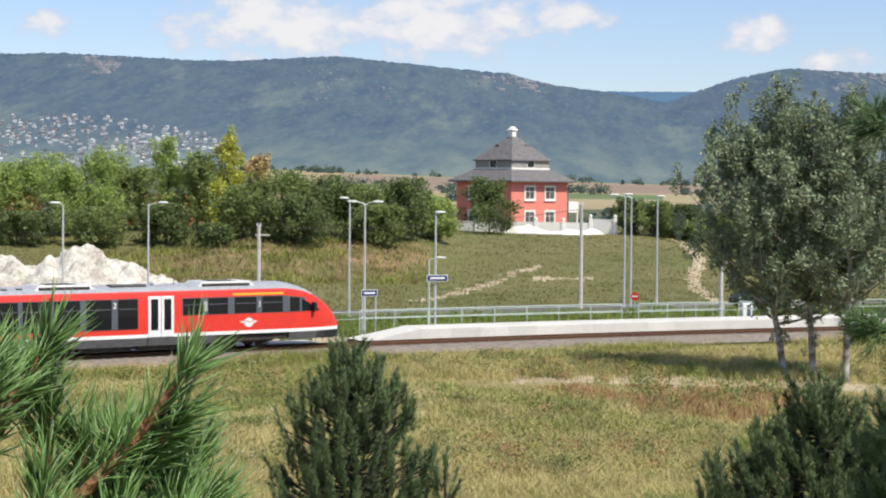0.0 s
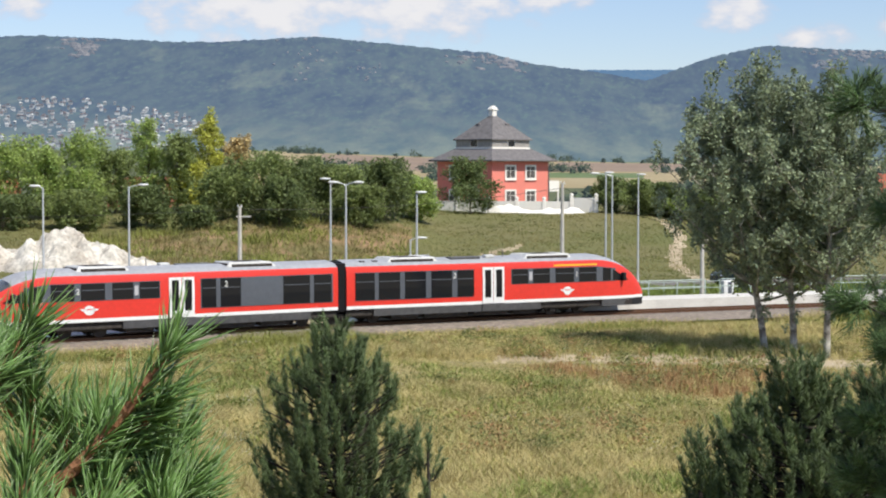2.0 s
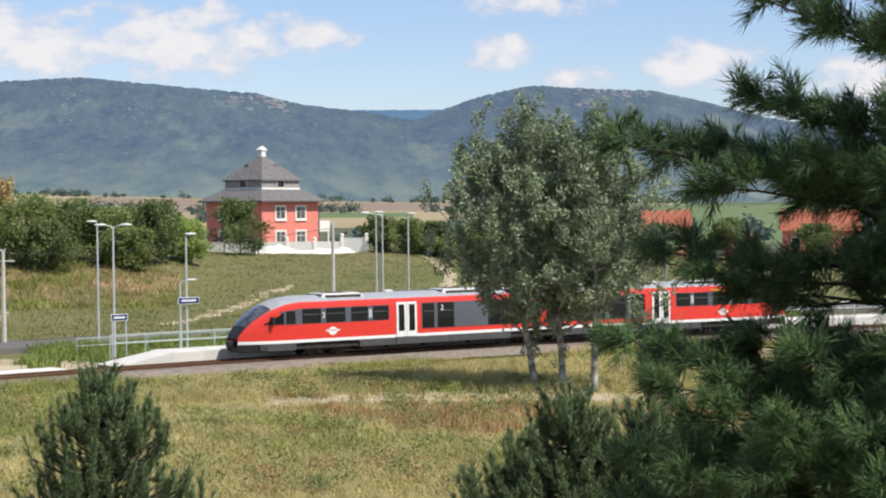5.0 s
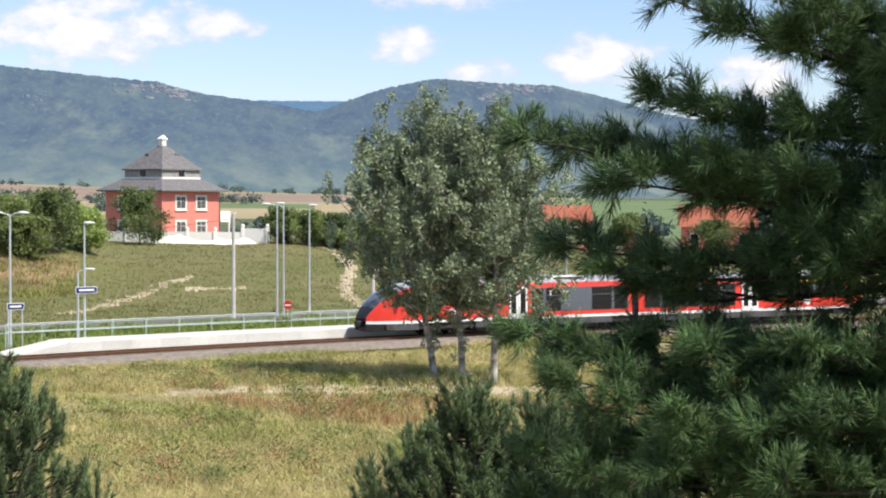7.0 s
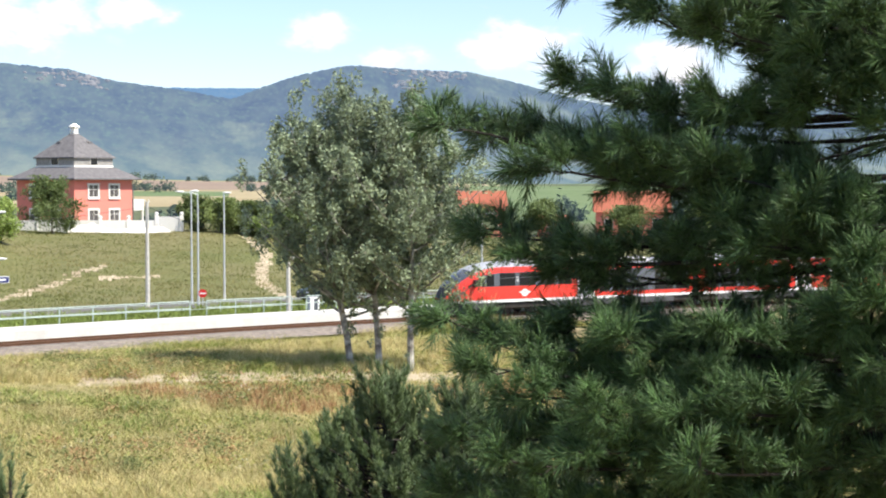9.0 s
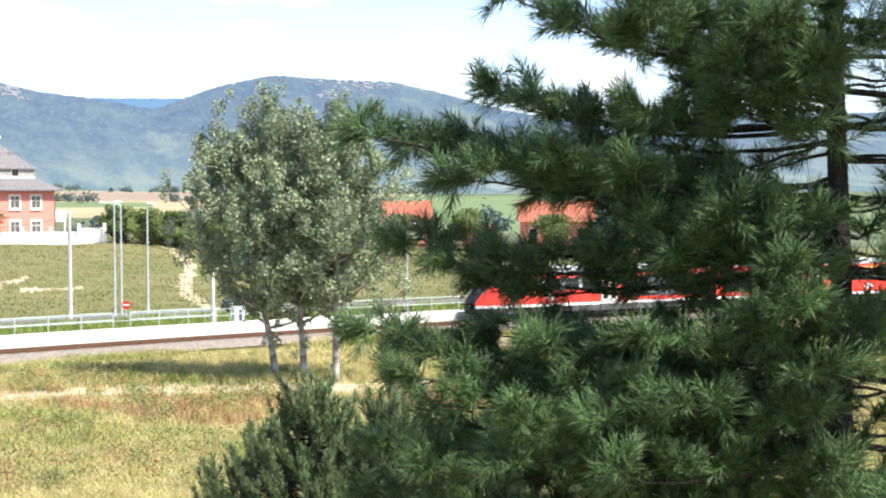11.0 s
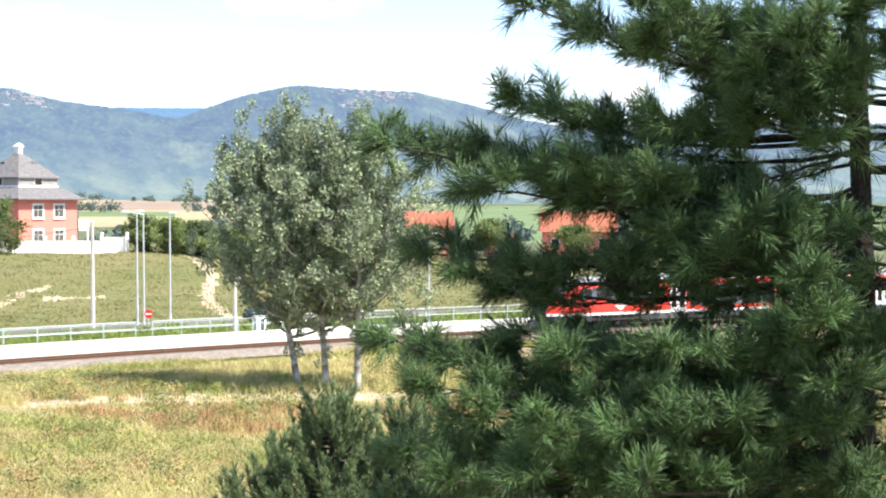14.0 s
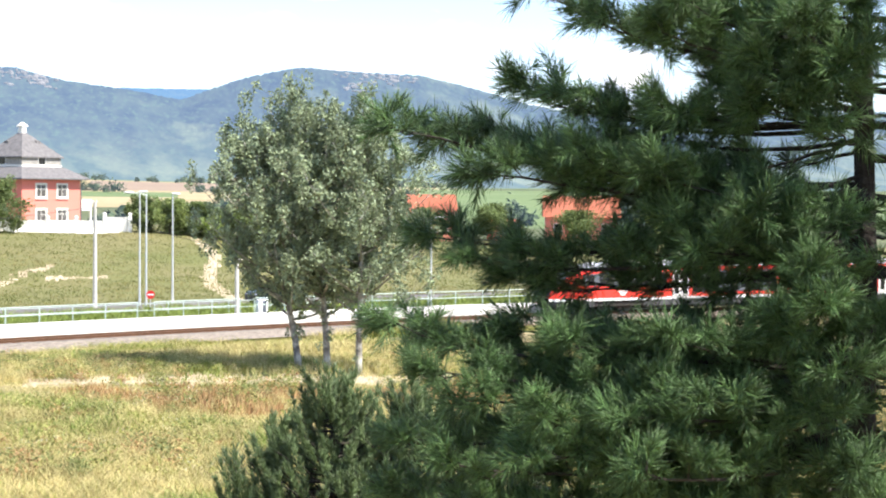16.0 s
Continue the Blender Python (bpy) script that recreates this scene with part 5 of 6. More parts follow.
def blades(name, label, xy, height, width, per, mat, rng, splay=0.48, tuft=0.16):
    """Tufts of tapering, leaning blades."""
    n = len(xy)
    base = np.repeat(np.column_stack([xy, land(xy[:, 0], xy[:, 1]) - 0.03]), per, 0)
    base[:, :2] += rng.normal(0, tuft, (n * per, 2))
    m = len(base)
    h = np.repeat(height if np.ndim(height) else np.full(n, height), per) * rng.uniform(0.45, 1.15, m)
    a = rng.uniform(0, 2 * np.pi, m)
    side = np.column_stack([np.cos(a), np.sin(a), np.zeros(m)])
    lean = rng.normal(0, splay, (m, 2))
    w = width * rng.uniform(0.7, 1.4, (m, 1))
    mid = base + np.column_stack([lean * h[:, None] * 0.35, h * 0.62])
    tip = base + np.column_stack([lean * h[:, None], h])
    v = np.stack([base - side * w, base + side * w, mid + side * w * 0.8, mid - side * w * 0.8, tip], 1).reshape(-1, 3)
    i = np.arange(m)[:, None] * 5
    f = np.concatenate([i + [0, 1, 2], i + [0, 2, 3], i + [3, 2, 4]], 1).reshape(-1, 3)
    return tagged(new(name, fast_mesh(name, v, f, mat)), label, "grass", kind="stuff")


def meadow():
    rng = np.random.default_rng(4)
    n = 80000
    az, r = np.radians(rng.uniform(-19, 30, n)), 44 + 62 * rng.random(n) ** 0.9
    xy = np.column_stack([r * np.sin(az), r * np.cos(az)])
    s = track_side(*xy.T)
    deg = np.degrees(az)
    path = np.abs(r - 87.3 - 0.1 * (deg - 8) - 1.2 * lumps(*xy.T, 6.0)) < 2.6
    keep = (s < -2.9) & ~(path & (deg > -0.5) & (rng.random(n) < 0.8))
    xy, r, deg = xy[keep], r[keep], deg[keep]
    patch, fine = lumps(*xy.T, 5.5), lumps(*xy.T, 1.6)
    u = rng.random(len(xy))
    rust = (np.abs(r - 79 + 2 * patch) < 4.5) & (patch > 0.1) & (u < 0.22) & (deg > 0)
    for px_, py_, rad in ((6.2, 78.1, 3.2), (8.3, 73.5, 2.2), (3.2, 80.5, 2.2), (11.5, 79.5, 2.4), (17.0, 77.0, 3.0)):
        rust |= (np.hypot(xy[:, 0] - px_, (xy[:, 1] - py_) * 0.7) < rad * (0.95 + 0.8 * fine)) & (u < 0.58)
    spot = np.zeros(len(xy), bool)
    for px_, py_, rad in ((-11.3, 78.0, 2.6), (-9.2, 82.5, 2.0), (6.9, 74.6, 1.3), (1.5, 76.0, 2.6), (-2.0, 80.0, 2.2), (8.5, 62.0, 1.6), (-13.0, 72.0, 2.0), (9.2, 58.0, 1.2), (4.8, 51.5, 1.5), (1.0, 49.5, 1.6)):
        spot |= (np.hypot(xy[:, 0] - px_, (xy[:, 1] - py_) * 0.7) < rad * (0.9 + 0.5 * fine)) & (u < 0.6)
    lush = ~rust & spot | ~rust & (fine > 0.3) & (u < 0.6) & ((patch > 0.15) | (deg < -5)) & (r > 66)
    green = ~rust & ~lush & (u < 0.13 + (0.34 * (patch > 0.25) + 0.15 * (fine > 0.3)) * np.where(r > 66, 1.0, 0.35))
    straw = ~(rust | lush | green)
    hh = (0.50 + 0.2 * fine + 0.12 * (r > 86)) * (1 - 0.45 * smooth(-12, -5, track_side(*xy.T))) * (1 - 0.6 * ((deg > -4) & (87.3 + 0.1 * (deg - 8) + 1.2 * lumps(*xy.T, 6.0) - r > 0) & (87.3 + 0.1 * (deg - 8) + 1.2 * lumps(*xy.T, 6.0) - r < 9)))
    blades("meadow_grass", "tall dry straw-coloured meadow grass", xy[straw], hh[straw], 0.010, 8, GRASS["straw"], rng, 0.8)
    blades("meadow_grass", "fresh green grass tufts in the meadow", xy[green], hh[green], 0.011, 7, GRASS["green"], rng, 0.7)
    blades("meadow_weeds", "rusty brown seeding weeds in the meadow", xy[rust], hh[rust] * 1.3, 0.016, 6, GRASS["rust"], rng, 0.25)
    blades("meadow_weeds", "lush green leafy weeds in the meadow", xy[lush], hh[lush] * 0.95, 0.020, 7, GRASS["lush"], rng, 0.85, 0.24)
    # knoll turf and the green strip behind the platform
    n = 26000
    az, r = np.radians(rng.uniform(-17, 15, n)), rng.uniform(126, 212, n)
    xy = np.column_stack([r * np.sin(az), r * np.cos(az)])
    s = track_side(*xy.T)
    xy = xy[(s > 27) & (s < 100)]
    f = lumps(*xy.T, 7.0) + rng.normal(0, 0.3, len(xy))
    blades("knoll_grass", "short green turf on the knoll", xy[f < 0.35], 0.20, 0.022, 5, GRASS["turf"], rng, 0.6, 0.35)
    blades("knoll_grass", "dry yellowed turf on the knoll", xy[f >= 0.35], 0.22, 0.020, 5, GRASS["dryturf"], rng, 0.6, 0.35)
    n = 9000
    u, q = rng.uniform(-14, 50, n), rng.uniform(5.3, 16.4, n)
    xy = np.array([arc_at(a, -b)[:2] for a, b in zip(u, q)])
    k = (lumps(*xy.T, 3.0) > -0.6) & ((u > -9) | (lumps(*xy.T, 2.0) > 0.3))
    blades("verge_weeds", "lush green weeds behind the platform railing", xy[k], 0.55 + 0.2 * lumps(*xy[k].T, 2.0) + 0.25 * smooth(12, 15, q[k]), 0.03, 6, GRASS["lush"], rng, 0.45, 0.2)
    n = 5200
    u, q = rng.uniform(-44, 46, n), -2.35 - 4.4 * rng.random(n) ** 1.25
    xy = np.array([arc_at(a, -b)[:2] for a, b in zip(u, q)])
    blades("verge_weeds", "tall weeds along the near side of track", xy, np.clip(0.45 + 0.5 * lumps(*xy.T, 6.0), 0.2, 0.95), 0.016, 6, GRASS["green"], rng, 0.5, 0.25)
    n = 2600
    u, q = rng.uniform(-44, 46, n), -2.5 - 3.0 * rng.random(n)
    xy = np.array([arc_at(a, -b)[:2] for a, b in zip(u, q)])
    blades("verge_weeds", "dry straw weeds along the near side of track", xy, np.clip(0.4 + 0.35 * lumps(*xy.T, 4.0), 0.2, 0.8), 0.014, 6, GRASS["straw"], rng, 0.55, 0.25)
    # ragged grass on the bare bank
    n = 2800
    xy = np.column_stack([rng.uniform(-40, -9, n), rng.uniform(136, 164, n)])
    s = track_side(*xy.T)
    f = lumps(*xy.T, 3.2) + rng.normal(0, 0.25, n)
    xy, f = xy[(s > 44) & (s < 62) & (np.abs(f) > 0.12)], f[(s > 44) & (s < 62) & (np.abs(f) > 0.12)]
    blades("bank_grass", "tall green grass on the bare bank", xy[f > 0.2], 0.75 + 0.3 * lumps(*xy[f > 0.2].T, 2.0), 0.03, 7, GRASS["green"], rng, 0.55, 0.3)
    blades("bank_grass", "ragged dry grass on the bare bank", xy[f <= 0.2], 0.5, 0.026, 6, GRASS["dryturf"], rng, 0.65, 0.3)
    # bushy weeds standing above the grass
    for leaf_kind, cnt, lab in (("herb", 620, "bushy green weeds standing above the grass"), ("green", 420, "pale green herbs standing above the grass"), ("rust", 210, "rusty seeding dock standing above the grass")):
        az, r = np.radians(rng.uniform(-16, 20, cnt * 4)), 95 - 40 * rng.random(cnt * 4) ** 1.6
        c = np.column_stack([r * np.sin(az), r * np.cos(az)])
        c = c[(track_side(*c.T) < -5) & (lumps(*c.T, 5.0) > {"herb": 0.12, "green": -0.2, "rust": 0.15}[leaf_kind])][:cnt]
        hgt = rng.uniform(0.3, 0.85, len(c))
        p = np.repeat(np.column_stack([c, land(*c.T)]), 90, 0)
        hh2 = np.repeat(hgt, 90)
        p += np.column_stack([rng.normal(0, 0.2, (len(p), 2)) * (0.6 + hh2)[:, None], hh2 * rng.random(len(p)) ** 0.8])
        tagged(new("meadow_weeds", leaf_mesh("meadow_weeds", p, 0.052, rng, GRASS[leaf_kind], 1.6)), lab, "weeds", kind="stuff")
    # white umbel flowers
    n = 900
    az, r = np.radians(rng.uniform(-17, 12, n)), rng.uniform(55, 92, n)
    c = np.column_stack([r * np.sin(az), r * np.cos(az)])
    c = c[(lumps(*c.T, 3.5) > 0.25) & (track_side(*c.T) < -4)]
    p = np.repeat(np.column_stack([c, land(*c.T) + 0.52]), 14, 0) + rng.normal(0, 1, (len(c) * 14, 3)) * [0.16, 0.16, 0.05]
    ob = new("wildflowers", leaf_mesh("wildflowers", p, 0.022, rng, material("white_petals", (0.72, 0.70, 0.60), 0.8, island=0.15), 2.0))
    tagged(ob, "scattered white umbel flowers in the meadow", "flowers", kind="stuff")


meadow()


# ---------------------------------------------------------------- pines near the eye
NEEDLE = material("dark_pine_needle", (0.105, 0.188, 0.062), 0.45, spread=0.3, scale=2.0, fine=9, island=0.5, trans=0.22, spec=0.4)
NEEDLE_NEAR = material("fresh_pine_needle", (0.145, 0.262, 0.07), 0.36, spread=0.2, scale=5.0, fine=20, island=0.35, trans=0.2, spec=0.5)
NEEDLE_YOUNG = material("blue_green_pine_needle", (0.095, 0.142, 0.052), 0.5, spread=0.2, scale=3.0, fine=9, island=0.4, trans=0.12)
TWIG = material("brown_pine_twig", (0.27, 0.125, 0.06), 0.9, spread=0.3, fine=60, bump=0.5)
PINE_BARK = material("dark_pine_bark", (0.045, 0.037, 0.031), 0.95, spread=0.35, fine=30, bump=0.8)


def needles(shoots, length, width, per, rng, angle=0.75, dense_end=True):
    """Needles round short shoots. shoots: array (n, 2, 3) of start and end. Returns vertices and faces of slender three-sided spikes."""
    a, b = shoots[:, 0], shoots[:, 1]
    n = len(a)
    t = rng.random((n, per)) ** (0.8 if dense_end else 1.0)
    base = a[:, None] + (b - a)[:, None] * t[..., None]
    d = unit(b - a)[:, None]
    out = rng.normal(0, 1, (n, per, 3))
    out = unit(out - d * np.sum(out * d, -1, keepdims=True))
    ang = angle * rng.uniform(0.55, 1.25, (n, per, 1)) * (1.25 - 0.5 * t[..., None])
    way = unit(d * np.cos(ang) + out * np.sin(ang))
    ln = length * rng.uniform(0.7, 1.15, (n, per, 1))
    tip = base + way * ln + np.array([0, 0, -0.06]) * ln
    base, tip, way = base.reshape(-1, 3), tip.reshape(-1, 3), way.reshape(-1, 3)
    p = unit(np.cross(way, rng.normal(0, 1, way.shape)))
    q = np.cross(way, p)
    m = len(base)
    mid = (base + tip) / 2 + p * (rng.normal(0, 0.05, (m, 1)) * length)
    w = width / 2
    v = np.stack([base + p * w, base - p * w * 0.5 + q * w * 0.87, base - p * w * 0.5 - q * w * 0.87, mid + p * w, mid - p * w * 0.5 + q * w * 0.87, mid - p * w * 0.5 - q * w * 0.87, tip], 1).reshape(-1, 3)
    i = np.arange(m)[:, None] * 7
    f = [[0, 1, 4], [0, 4, 3], [1, 2, 5], [1, 5, 4], [2, 0, 3], [2, 3, 5], [3, 4, 6], [4, 5, 6], [5, 3, 6]]
    return v, np.concatenate([i + np.array(x) for x in f], 1).reshape(-1, 3)


def bough(tree, p0, p1, sag, rng, twigs, twig_len, shoot_len, needle, width, per, mat, bark, thick, start=0.15, sub=4, lift=0.35):
    """A pine branch: a bent stem with side twigs that carry needle-covered shoots."""
    main = curve(p0, p1, sag, 10)
    main[2:-1] += np.cumsum(rng.normal(0, 0.009, (7, 3)), 0)
    wood = Shape().tube(main, np.linspace(thick, thick * 0.22, 10), 6, False)
    d = unit(np.asarray(p1, float) - np.asarray(p0, float))
    flat = unit(np.cross(d, [0, 0, 1.0]))
    shoots = []
    for i in range(twigs):
        t = start + (1 - start) * ((i + rng.random()) / twigs) ** 0.82
        c = np.array([np.interp(t, np.linspace(0, 1, 10), main[:, k]) for k in range(3)])
        way = unit(d * rng.uniform(0.3, 1.0) + flat * rng.choice([-1, 1]) * rng.uniform(0.3, 1.0) + np.array([0, 0, rng.normal(lift, 0.2)]))
        ln = twig_len * (1.05 - 0.55 * t) * rng.uniform(0.55, 1.2)
        e = c + way * ln
        wood.tube([c, (c + e) / 2 + [0, 0, -0.02], e], [thick * 0.25, thick * 0.18, thick * 0.10], 4, False)
        for k in range(sub):
            u = 1.0 if k == 0 else rng.uniform(0.25, 0.95)
            s = c + (e - c) * u
            w = unit(way * rng.uniform(0.5, 1.0) + rng.normal(0, 0.45, 3) + [0, 0, lift * 1.1])
            shoots.append((s - w * shoot_len * 0.2, s + w * shoot_len * rng.uniform(0.6, 1.15)))
    e = main[-1]
    for k in range(7):
        w = unit(d * 0.8 + rng.normal(0, 0.5, 3) + [0, 0, lift * 1.6])
        shoots.append((e - w * shoot_len * 0.3, e + w * shoot_len))
    for a, b in shoots:
        wood.tube([a, b], [thick * 0.10, thick * 0.07], 3, False)
    br = part("branch", wood, bark, tree)
    v, f = needles(np.array(shoots), needle, width, per, rng)
    nd = new("needles", fast_mesh("needles", v, f, mat))
    nd.parent = br
    return br


def big_pine():
    rng = np.random.default_rng(9)
    ox, oy = 3.30, 6.74
    zb = ground_height(ox, oy) - 0.1
    tree = thing("pine_tree", "dark green pine with long needles on the slope", "tree", (0, 0, 0))
    tr = Shape().tube([(ox, oy, zb), (ox + 0.01, oy, zb + 1.2), (ox + 0.02, oy, 8.3), (ox - 0.02, oy, 9.4), (ox, oy, 10.6), (ox, oy, 11.6)], [0.075, 0.06, 0.045, 0.038, 0.028, 0.012], 10)
    part("trunk", tr, PINE_BARK, tree, "dark scaly pine trunk")
    fwd = unit(np.array([ox, oy, 0.0]))
    right = np.array([fwd[1], -fwd[0], 0.0])
    # height on the trunk, reach to the side, depth towards the far side, rise of the tip
    upper = ((9.12, -1.38, 0, 0.4), (9.09, -1.09, -0.2, 0.28), (9.34, -1.36, 0.2, 0.37), (9.06, -0.77, -0.4, 0.23), (9.27, -1.06, -0.3, 0.32), (9.23, -0.7, -0.5, 0.2), (9.03, -0.66, 0.4, 0.29), (9.11, -0.49, -0.3, 0.24),
        (9.13, -0.82, 0.25, 0.27), (8.95, -1.43, 0.05, 0.16), (8.94, -1.2, -0.15, 0.12), (8.96, -0.76, -0.3, 0.02), (9.01, -0.54, 0.1, 0.12), (9.53, -1.24, 0.1, 0.39), (9.5, -0.72, -0.3, 0.26), (9.85, -0.52, 0.2, 0.29))
    middle = ((8.66, -2.01, -0.05, 0.27), (8.66, -1.83, 0.15, 0.25), (8.7, -1.59, 0.3, 0.21), (8.62, -1.53, -0.3, 0.11), (8.64, -1.34, -0.1, 0.16), (8.59, -1.05, -0.4, 0.18), (8.59, -1.26, 0.2, 0.1), (8.6, -0.81, -0.5, 0.15),
        (8.64, -1, 0.35, 0.18), (8.59, -0.75, 0.1, 0.08), (8.48, -1.83, 0, -0.02), (8.45, -1.59, -0.2, -0.06), (8.41, -1.5, 0.2, -0.09), (8.52, -0.94, -0.3, -0.07), (8.57, -0.75, -0.4, -0.04), (8.5, -0.6, -0.55, -0.07),
        (8.57, -0.54, 0.5, 0.01))
    lower = ((8.01, -1.88, -0.45, 0.11), (7.98, -1.77, -0.15, 0.05), (7.89, -1.65, -0.65, 0.05), (8.01, -1.42, -0.25, 0.07), (7.96, -1.12, -0.65, 0.1), (7.98, -0.73, -0.75, 0.13), (7.95, -0.9, -0.25, 0.05), (7.82, -1.53, -0.65, 0.01),
        (7.87, -1.4, -0.35, 0.01), (7.85, -1.02, -0.55, 0.03), (7.88, -0.73, -0.15, -0), (7.83, -0.56, -0.85, 0.06), (7.87, -0.46, 0.3, -0.06), (7.84, -0.78, -0.7, 0.05))
    skirt = ((7.77, -1.17, -0.85, 0.06), (7.76, -0.87, -0.9, 0.05), (7.66, -1.78, -0.55, -0.01), (7.63, -1.55, -0.75, -0.04), (7.67, -1.54, -0.25, -0.04), (7.62, -1.2, -0.85, 0.02), (7.6, -1.17, -0.35, -0.09), (7.65, -0.94, -0.65, 0),
        (7.58, -0.78, -0.95, 0.04), (7.52, -1.57, -0.65, -0.14), (7.51, -1.25, -0.55, -0.13), (7.48, -0.89, -0.75, -0.07), (7.44, -0.57, -0.65, -0.02), (7.52, -1.88, -0.35, -0.13), (7.37, -1.18, -0.25, -0.17), (7.53, -0.54, 0.5, -0.23))
    inner_high = ((9, -0.37, -0.5, 0.16), (9.16, -0.29, 0.3, 0.24), (8.95, -0.42, -0.4, 0.03), (8.98, -0.22, -0.5, 0.06), (9.41, -0.21, -0.6, 0.07), (9.23, -0.21, -0.7, 0.06), (9.11, -0.09, -0.6, 0.03), (9.36, -0.05, -0.5, 0.04),
        (9.2, 0.08, -0.4, 0.06), (9.18, -0.18, 0.8, 0.16), (9.5, 0.41, 0.2, 0.13), (9.29, 0.42, -0.3, 0.03), (9.11, 0.39, 0.3, 0.06), (9.55, -0.41, 0.3, 0.24), (9.81, 0.28, -0.2, 0.12), (10.13, -0.24, 0.1, 0.22),
        (10.11, 0.2, -0.1, 0.13), (9.76, -0.05, -0.5, 0.04))
    inner_low = ((8.55, -0.43, -0.6, -0.01), (8.53, -0.34, 0.4, -0.08), (8.53, -0.2, -0.5, -0.01), (8.02, -0.37, -0.5, 0.08), (8.41, -0.21, -0.7, -0.04), (8.25, -0.17, -0.7, -0.01), (8.13, -0.23, -0.65, -0), (7.99, -0.09, -0.7, -0),
        (7.81, -0.17, -0.65, 0.01), (7.99, -0.3, 0.5, -0.08), (8.13, 0.08, -0.6, 0.02), (8.53, -0.11, 0.8, -0.04), (7.9, -0.16, 0.8, -0.11), (8.6, 0.45, 0.2, -0.02), (8.44, 0.38, -0.3, -0.03), (8.24, 0.48, 0.3, -0.05),
        (8.06, 0.38, -0.3, -0.01), (7.88, 0.45, 0.2, -0.06), (7.81, -0.35, 0.55, -0.15))
    foot = ((7.6, -0.05, -0.6, 0.02), (7.69, 0.39, -0.2, -0.01), (7.53, 0.46, 0.3, -0.1), (7.65, -0.41, 0.3, -0.18), (7.58, -0.17, 0.4, -0.24), (7.46, -0.27, -0.2, -0.09), (7.51, 0.07, 0.3, -0.14), (7.74, -0.05, 0.5, -0.16),
        (7.41, 0.17, -0.3, -0.03))
    # boughs towards the sun, mostly out of view, added to shade the trunk
    sunny = [(7.35 + 0.145 * k, 0.65 + 1.15 * ((k * 7) % 5) / 4, -0.85 + 0.95 * ((k * 3) % 4) / 3, 0.06) for k in (0, 1, 2, 4, 5, 6, 7, 9, 10, 11, 12, 13, 14, 16, 17, 18)]
    sunny += [(7.45 + 0.3 * k, 0.22 + 0.12 * (k % 3), -0.72, 0.05) for k in (0, 3, 5, 7)]
    sunny += [(7.5 + 0.165 * k, 0.32 + 0.14 * (k % 3), 0.25 + 0.22 * (k % 2), 0.05) for k in range(13)]      # beyond the trunk
    sparse = ((8.88, -1.02, 0.2, 0.04), (8.98, -0.54, 0.45, 0.11), (8.69, -0.29, -0.4, -0.05), (8.43, -1.34, 0.1, -0.2), (8.48, -0.97, 0.3, -0.09), (8.05, -1.1, -0.05, 0.05), (8.05, -0.61, -0.15, 0.05), (7.65, -0.75, -0.15, -0.04),
        (8.91, -0.11, -0.55, 0.01), (8.25, -0.29, 0.35, -0.07), (8.83, 0.47, -0.3, -0.03))
    bare = ((8.9, -0.64, -0.1, -0.16), (8.84, -0.46, 0.3, -0.03), (8.74, -0.65, -0.25, -0.13), (8.41, -0.52, -0.2, -0.16), (7.73, -0.64, -0.45, -0.19), (7.65, -0.55, 0.2, -0.24), (7.69, -0.4, -0.3, -0.09), (7.77, -0.61, -0.25, -0.11))
    limbs = [(q, 1.0) for q in list(upper + middle + lower + skirt + inner_high + inner_low + foot) + sunny] + [(q, 0.5) for q in sparse] + [(q, 0.2) for q in bare]
    for (z, side, depth, rise), leafy in limbs:
        p0 = np.array([ox, oy, z])
        p1 = p0 + right * side + fwd * depth + np.array([0, 0, rise])
        reach = math.hypot(side, depth)
        bough(tree, p0, p1, -0.045 * reach, rng, max(3, int((3 + 6.5 * reach) * leafy)), 0.25, 0.11, 0.098, 0.0034, 40, NEEDLE, PINE_BARK, 0.013 * min(1.3, 0.5 + 0.5 * reach), 0.28, 4, 0.24)
    return tree


big_pine()


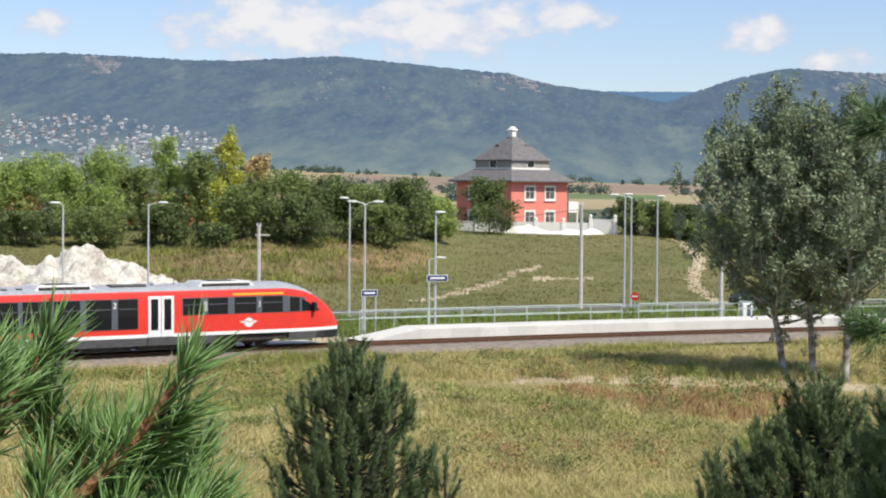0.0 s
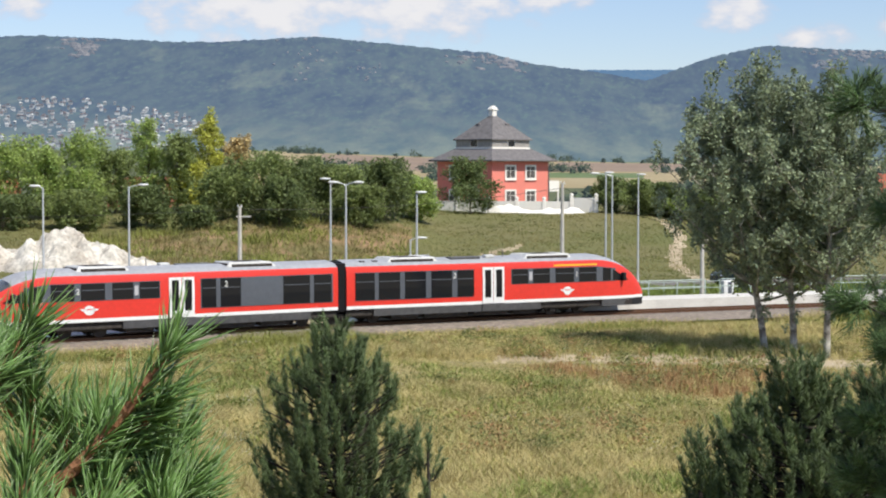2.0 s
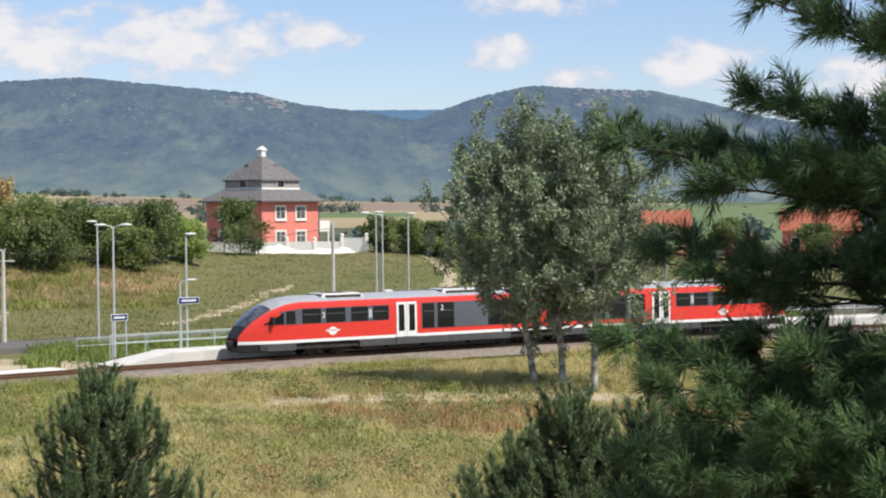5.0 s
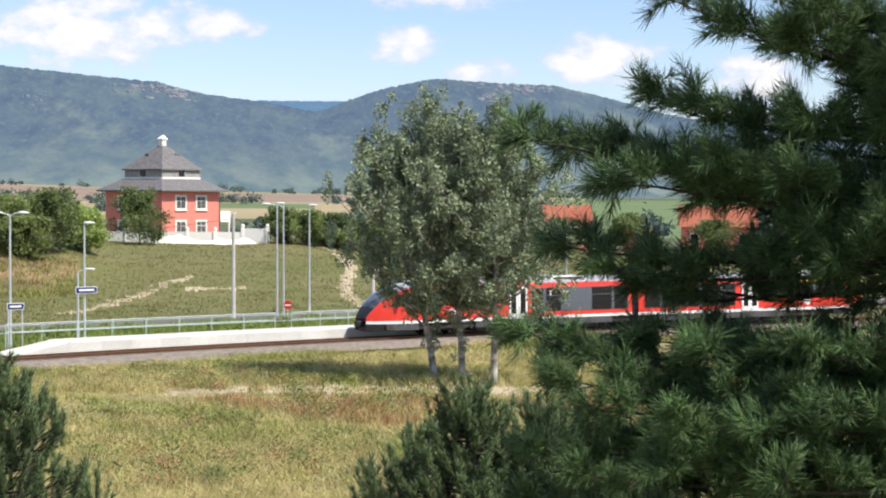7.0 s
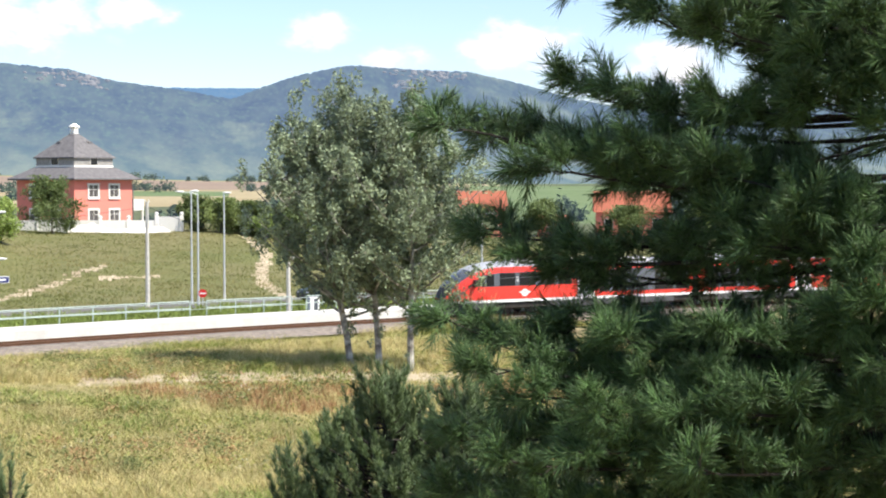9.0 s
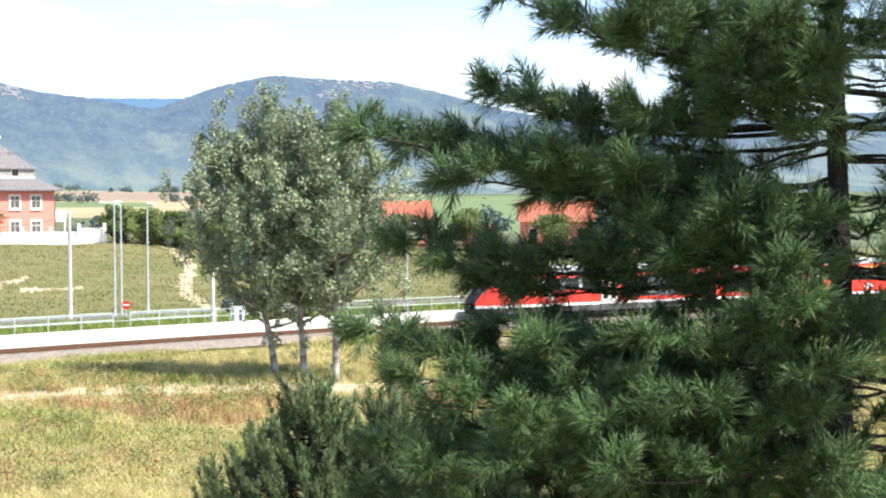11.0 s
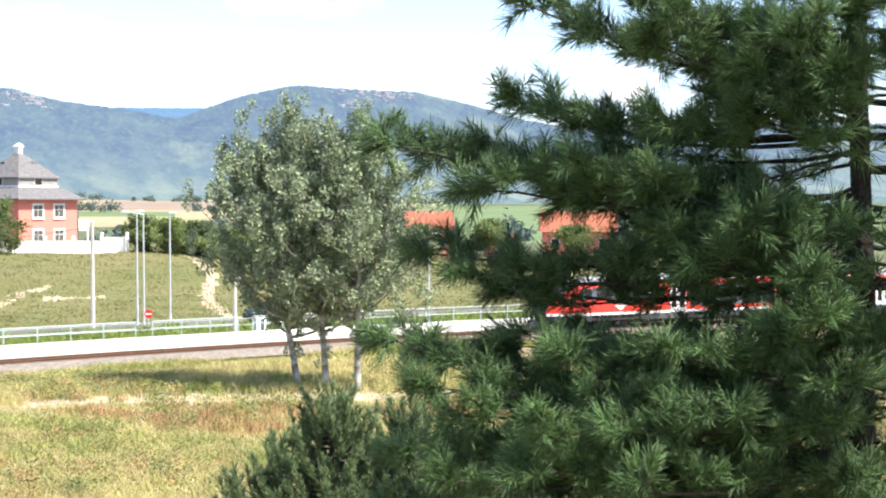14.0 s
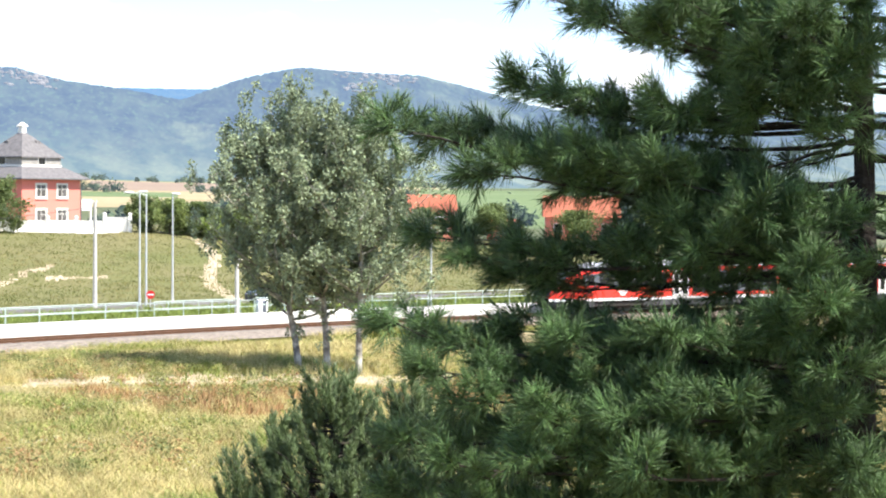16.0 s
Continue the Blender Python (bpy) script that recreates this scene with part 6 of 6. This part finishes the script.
def young_pine(x, y, top, half, seed, depth=1.9, shoots_n=150):
    """A young bushy pine with upright shoots like candles."""
    rng = np.random.default_rng(seed)
    zb = ground_height(x, y) - 0.08
    tree = thing("young_pine", "bushy young blue-green pine with upright shoots", "tree", (x, y, zb), group="young pines")
    h = top - zb
    part("trunk", Shape().tube([(0, 0, 0), (0.02, 0, h * 0.5), (0, 0, h * 0.96)], [0.05, 0.03, 0.008], 7), PINE_BARK, tree)
    wood, shoots = Shape(), [(np.array([0, 0, h * 0.90]), np.array([0, 0, h]))]
    for i in range(shoots_n):
        drop0 = 1.75 * rng.random() ** 0.8
        z = max(0.15, h - 0.05 - drop0)
        drop = h - z
        reach = half * min(1.0, (drop / 0.52) ** 0.8) * math.sqrt(rng.uniform(0.05, 1.0)) * (1 + 0.12 * math.sin(5 * z + 3 * seed))
        a = rng.uniform(0, 2 * math.pi)
        p0 = np.array([0, 0, max(0.05, z - 0.35 * reach - 0.08)])
        c = np.array([math.cos(a) * reach, math.sin(a) * reach, z - 0.04 + rng.normal(0, 0.03)])
        w = unit(np.array([math.cos(a) * 0.32, math.sin(a) * 0.32, 1.0]) + rng.normal(0, 0.16, 3))
        ln = rng.uniform(0.12, 0.30)
        wood.tube([p0, (p0 + c) / 2 + [0, 0, -0.05], c], [0.009, 0.006, 0.004], 4, False)
        shoots.append((c - w * ln * 0.6, c + w * ln * 0.55))
    part("twig_wood", wood, PINE_BARK, tree, kind="stuff")
    v, f = needles(np.array(shoots), 0.072, 0.0052, 84, rng, 0.62, False)
    nd = new("needles", fast_mesh("needles", v, f, NEEDLE_YOUNG))
    nd.parent = tree
    return tree


young_pine(-1.36, 13.95, 7.46, 0.60, 41, shoots_n=540)
young_pine(-0.62, 13.6, 6.60, 0.22, 47, shoots_n=90)
young_pine(1.78, 10.9, 7.55, 0.52, 42, shoots_n=480)
young_pine(2.25, 10.6, 7.48, 0.55, 43, shoots_n=440)
young_pine(1.18, 10.95, 7.06, 0.20, 44, shoots_n=90)
young_pine(1.45, 11.2, 7.22, 0.34, 45, shoots_n=200)
young_pine(2.75, 10.2, 7.35, 0.55, 46, shoots_n=380)


def near_pine():
    """The pine whose outer twigs stand close before the eye."""
    rng = np.random.default_rng(15)
    tree = thing("pine_tree", "fresh green long-needled pine boughs close before camera", "tree", (0, 0, 0))
    bx, by = -1.75, 3.15
    zb = ground_height(bx, by) - 0.1
    part("trunk", Shape().tube([(bx, by, zb), (bx, by, 7.6), (bx - 0.02, by, 8.6)], [0.06, 0.045, 0.02], 8), PINE_BARK, tree)
    # each twig: tip, and where its stem comes from relative to it
    twigs = [(-0.575, 2.95, 8.345, -0.22, -0.25), (-0.60, 2.98, 8.25, -0.14, -0.12), (-0.68, 3.0, 8.20, -0.16, -0.10)]
    for i in range(34):
        u = rng.random()
        x = -1.02 + 0.66 * u
        ceiling = np.interp(x, [-1.0, -0.84, -0.76, -0.68, -0.56, -0.45, -0.36], [8.46, 8.43, 8.30, 8.26, 8.20, 8.08, 8.02])
        twigs.append((x, rng.uniform(2.8, 3.2), ceiling - 0.05 - 0.32 * rng.random() ** 1.2, rng.uniform(-0.12, 0.02), -rng.uniform(0.08, 0.18)))
    for x, y, z, dx, dz in twigs:
        p1 = np.array([x, y, z])
        p0 = p1 + np.array([dx, rng.normal(0.02, 0.03), dz])
        stem = curve(p0, p1, -0.015, 8)
        br = part("branch", Shape().tube(stem, np.linspace(0.0125, 0.009, 8), 7, False), TWIG, tree, "orange-brown resinous twig")
        sh = [(stem[i], stem[i + 1]) for i in range(2, 7)]
        w = unit(p1 - stem[-2])
        sh += [(p1 - w * 0.03, p1 + w * 0.03)] * 2
        v, f = needles(np.array(sh), 0.125, 0.0046, 17, rng, 0.58, False)
        nd = new("needles", fast_mesh("needles", v, f, NEEDLE_NEAR))
        nd.parent = br
    return tree


near_pine()


motions()
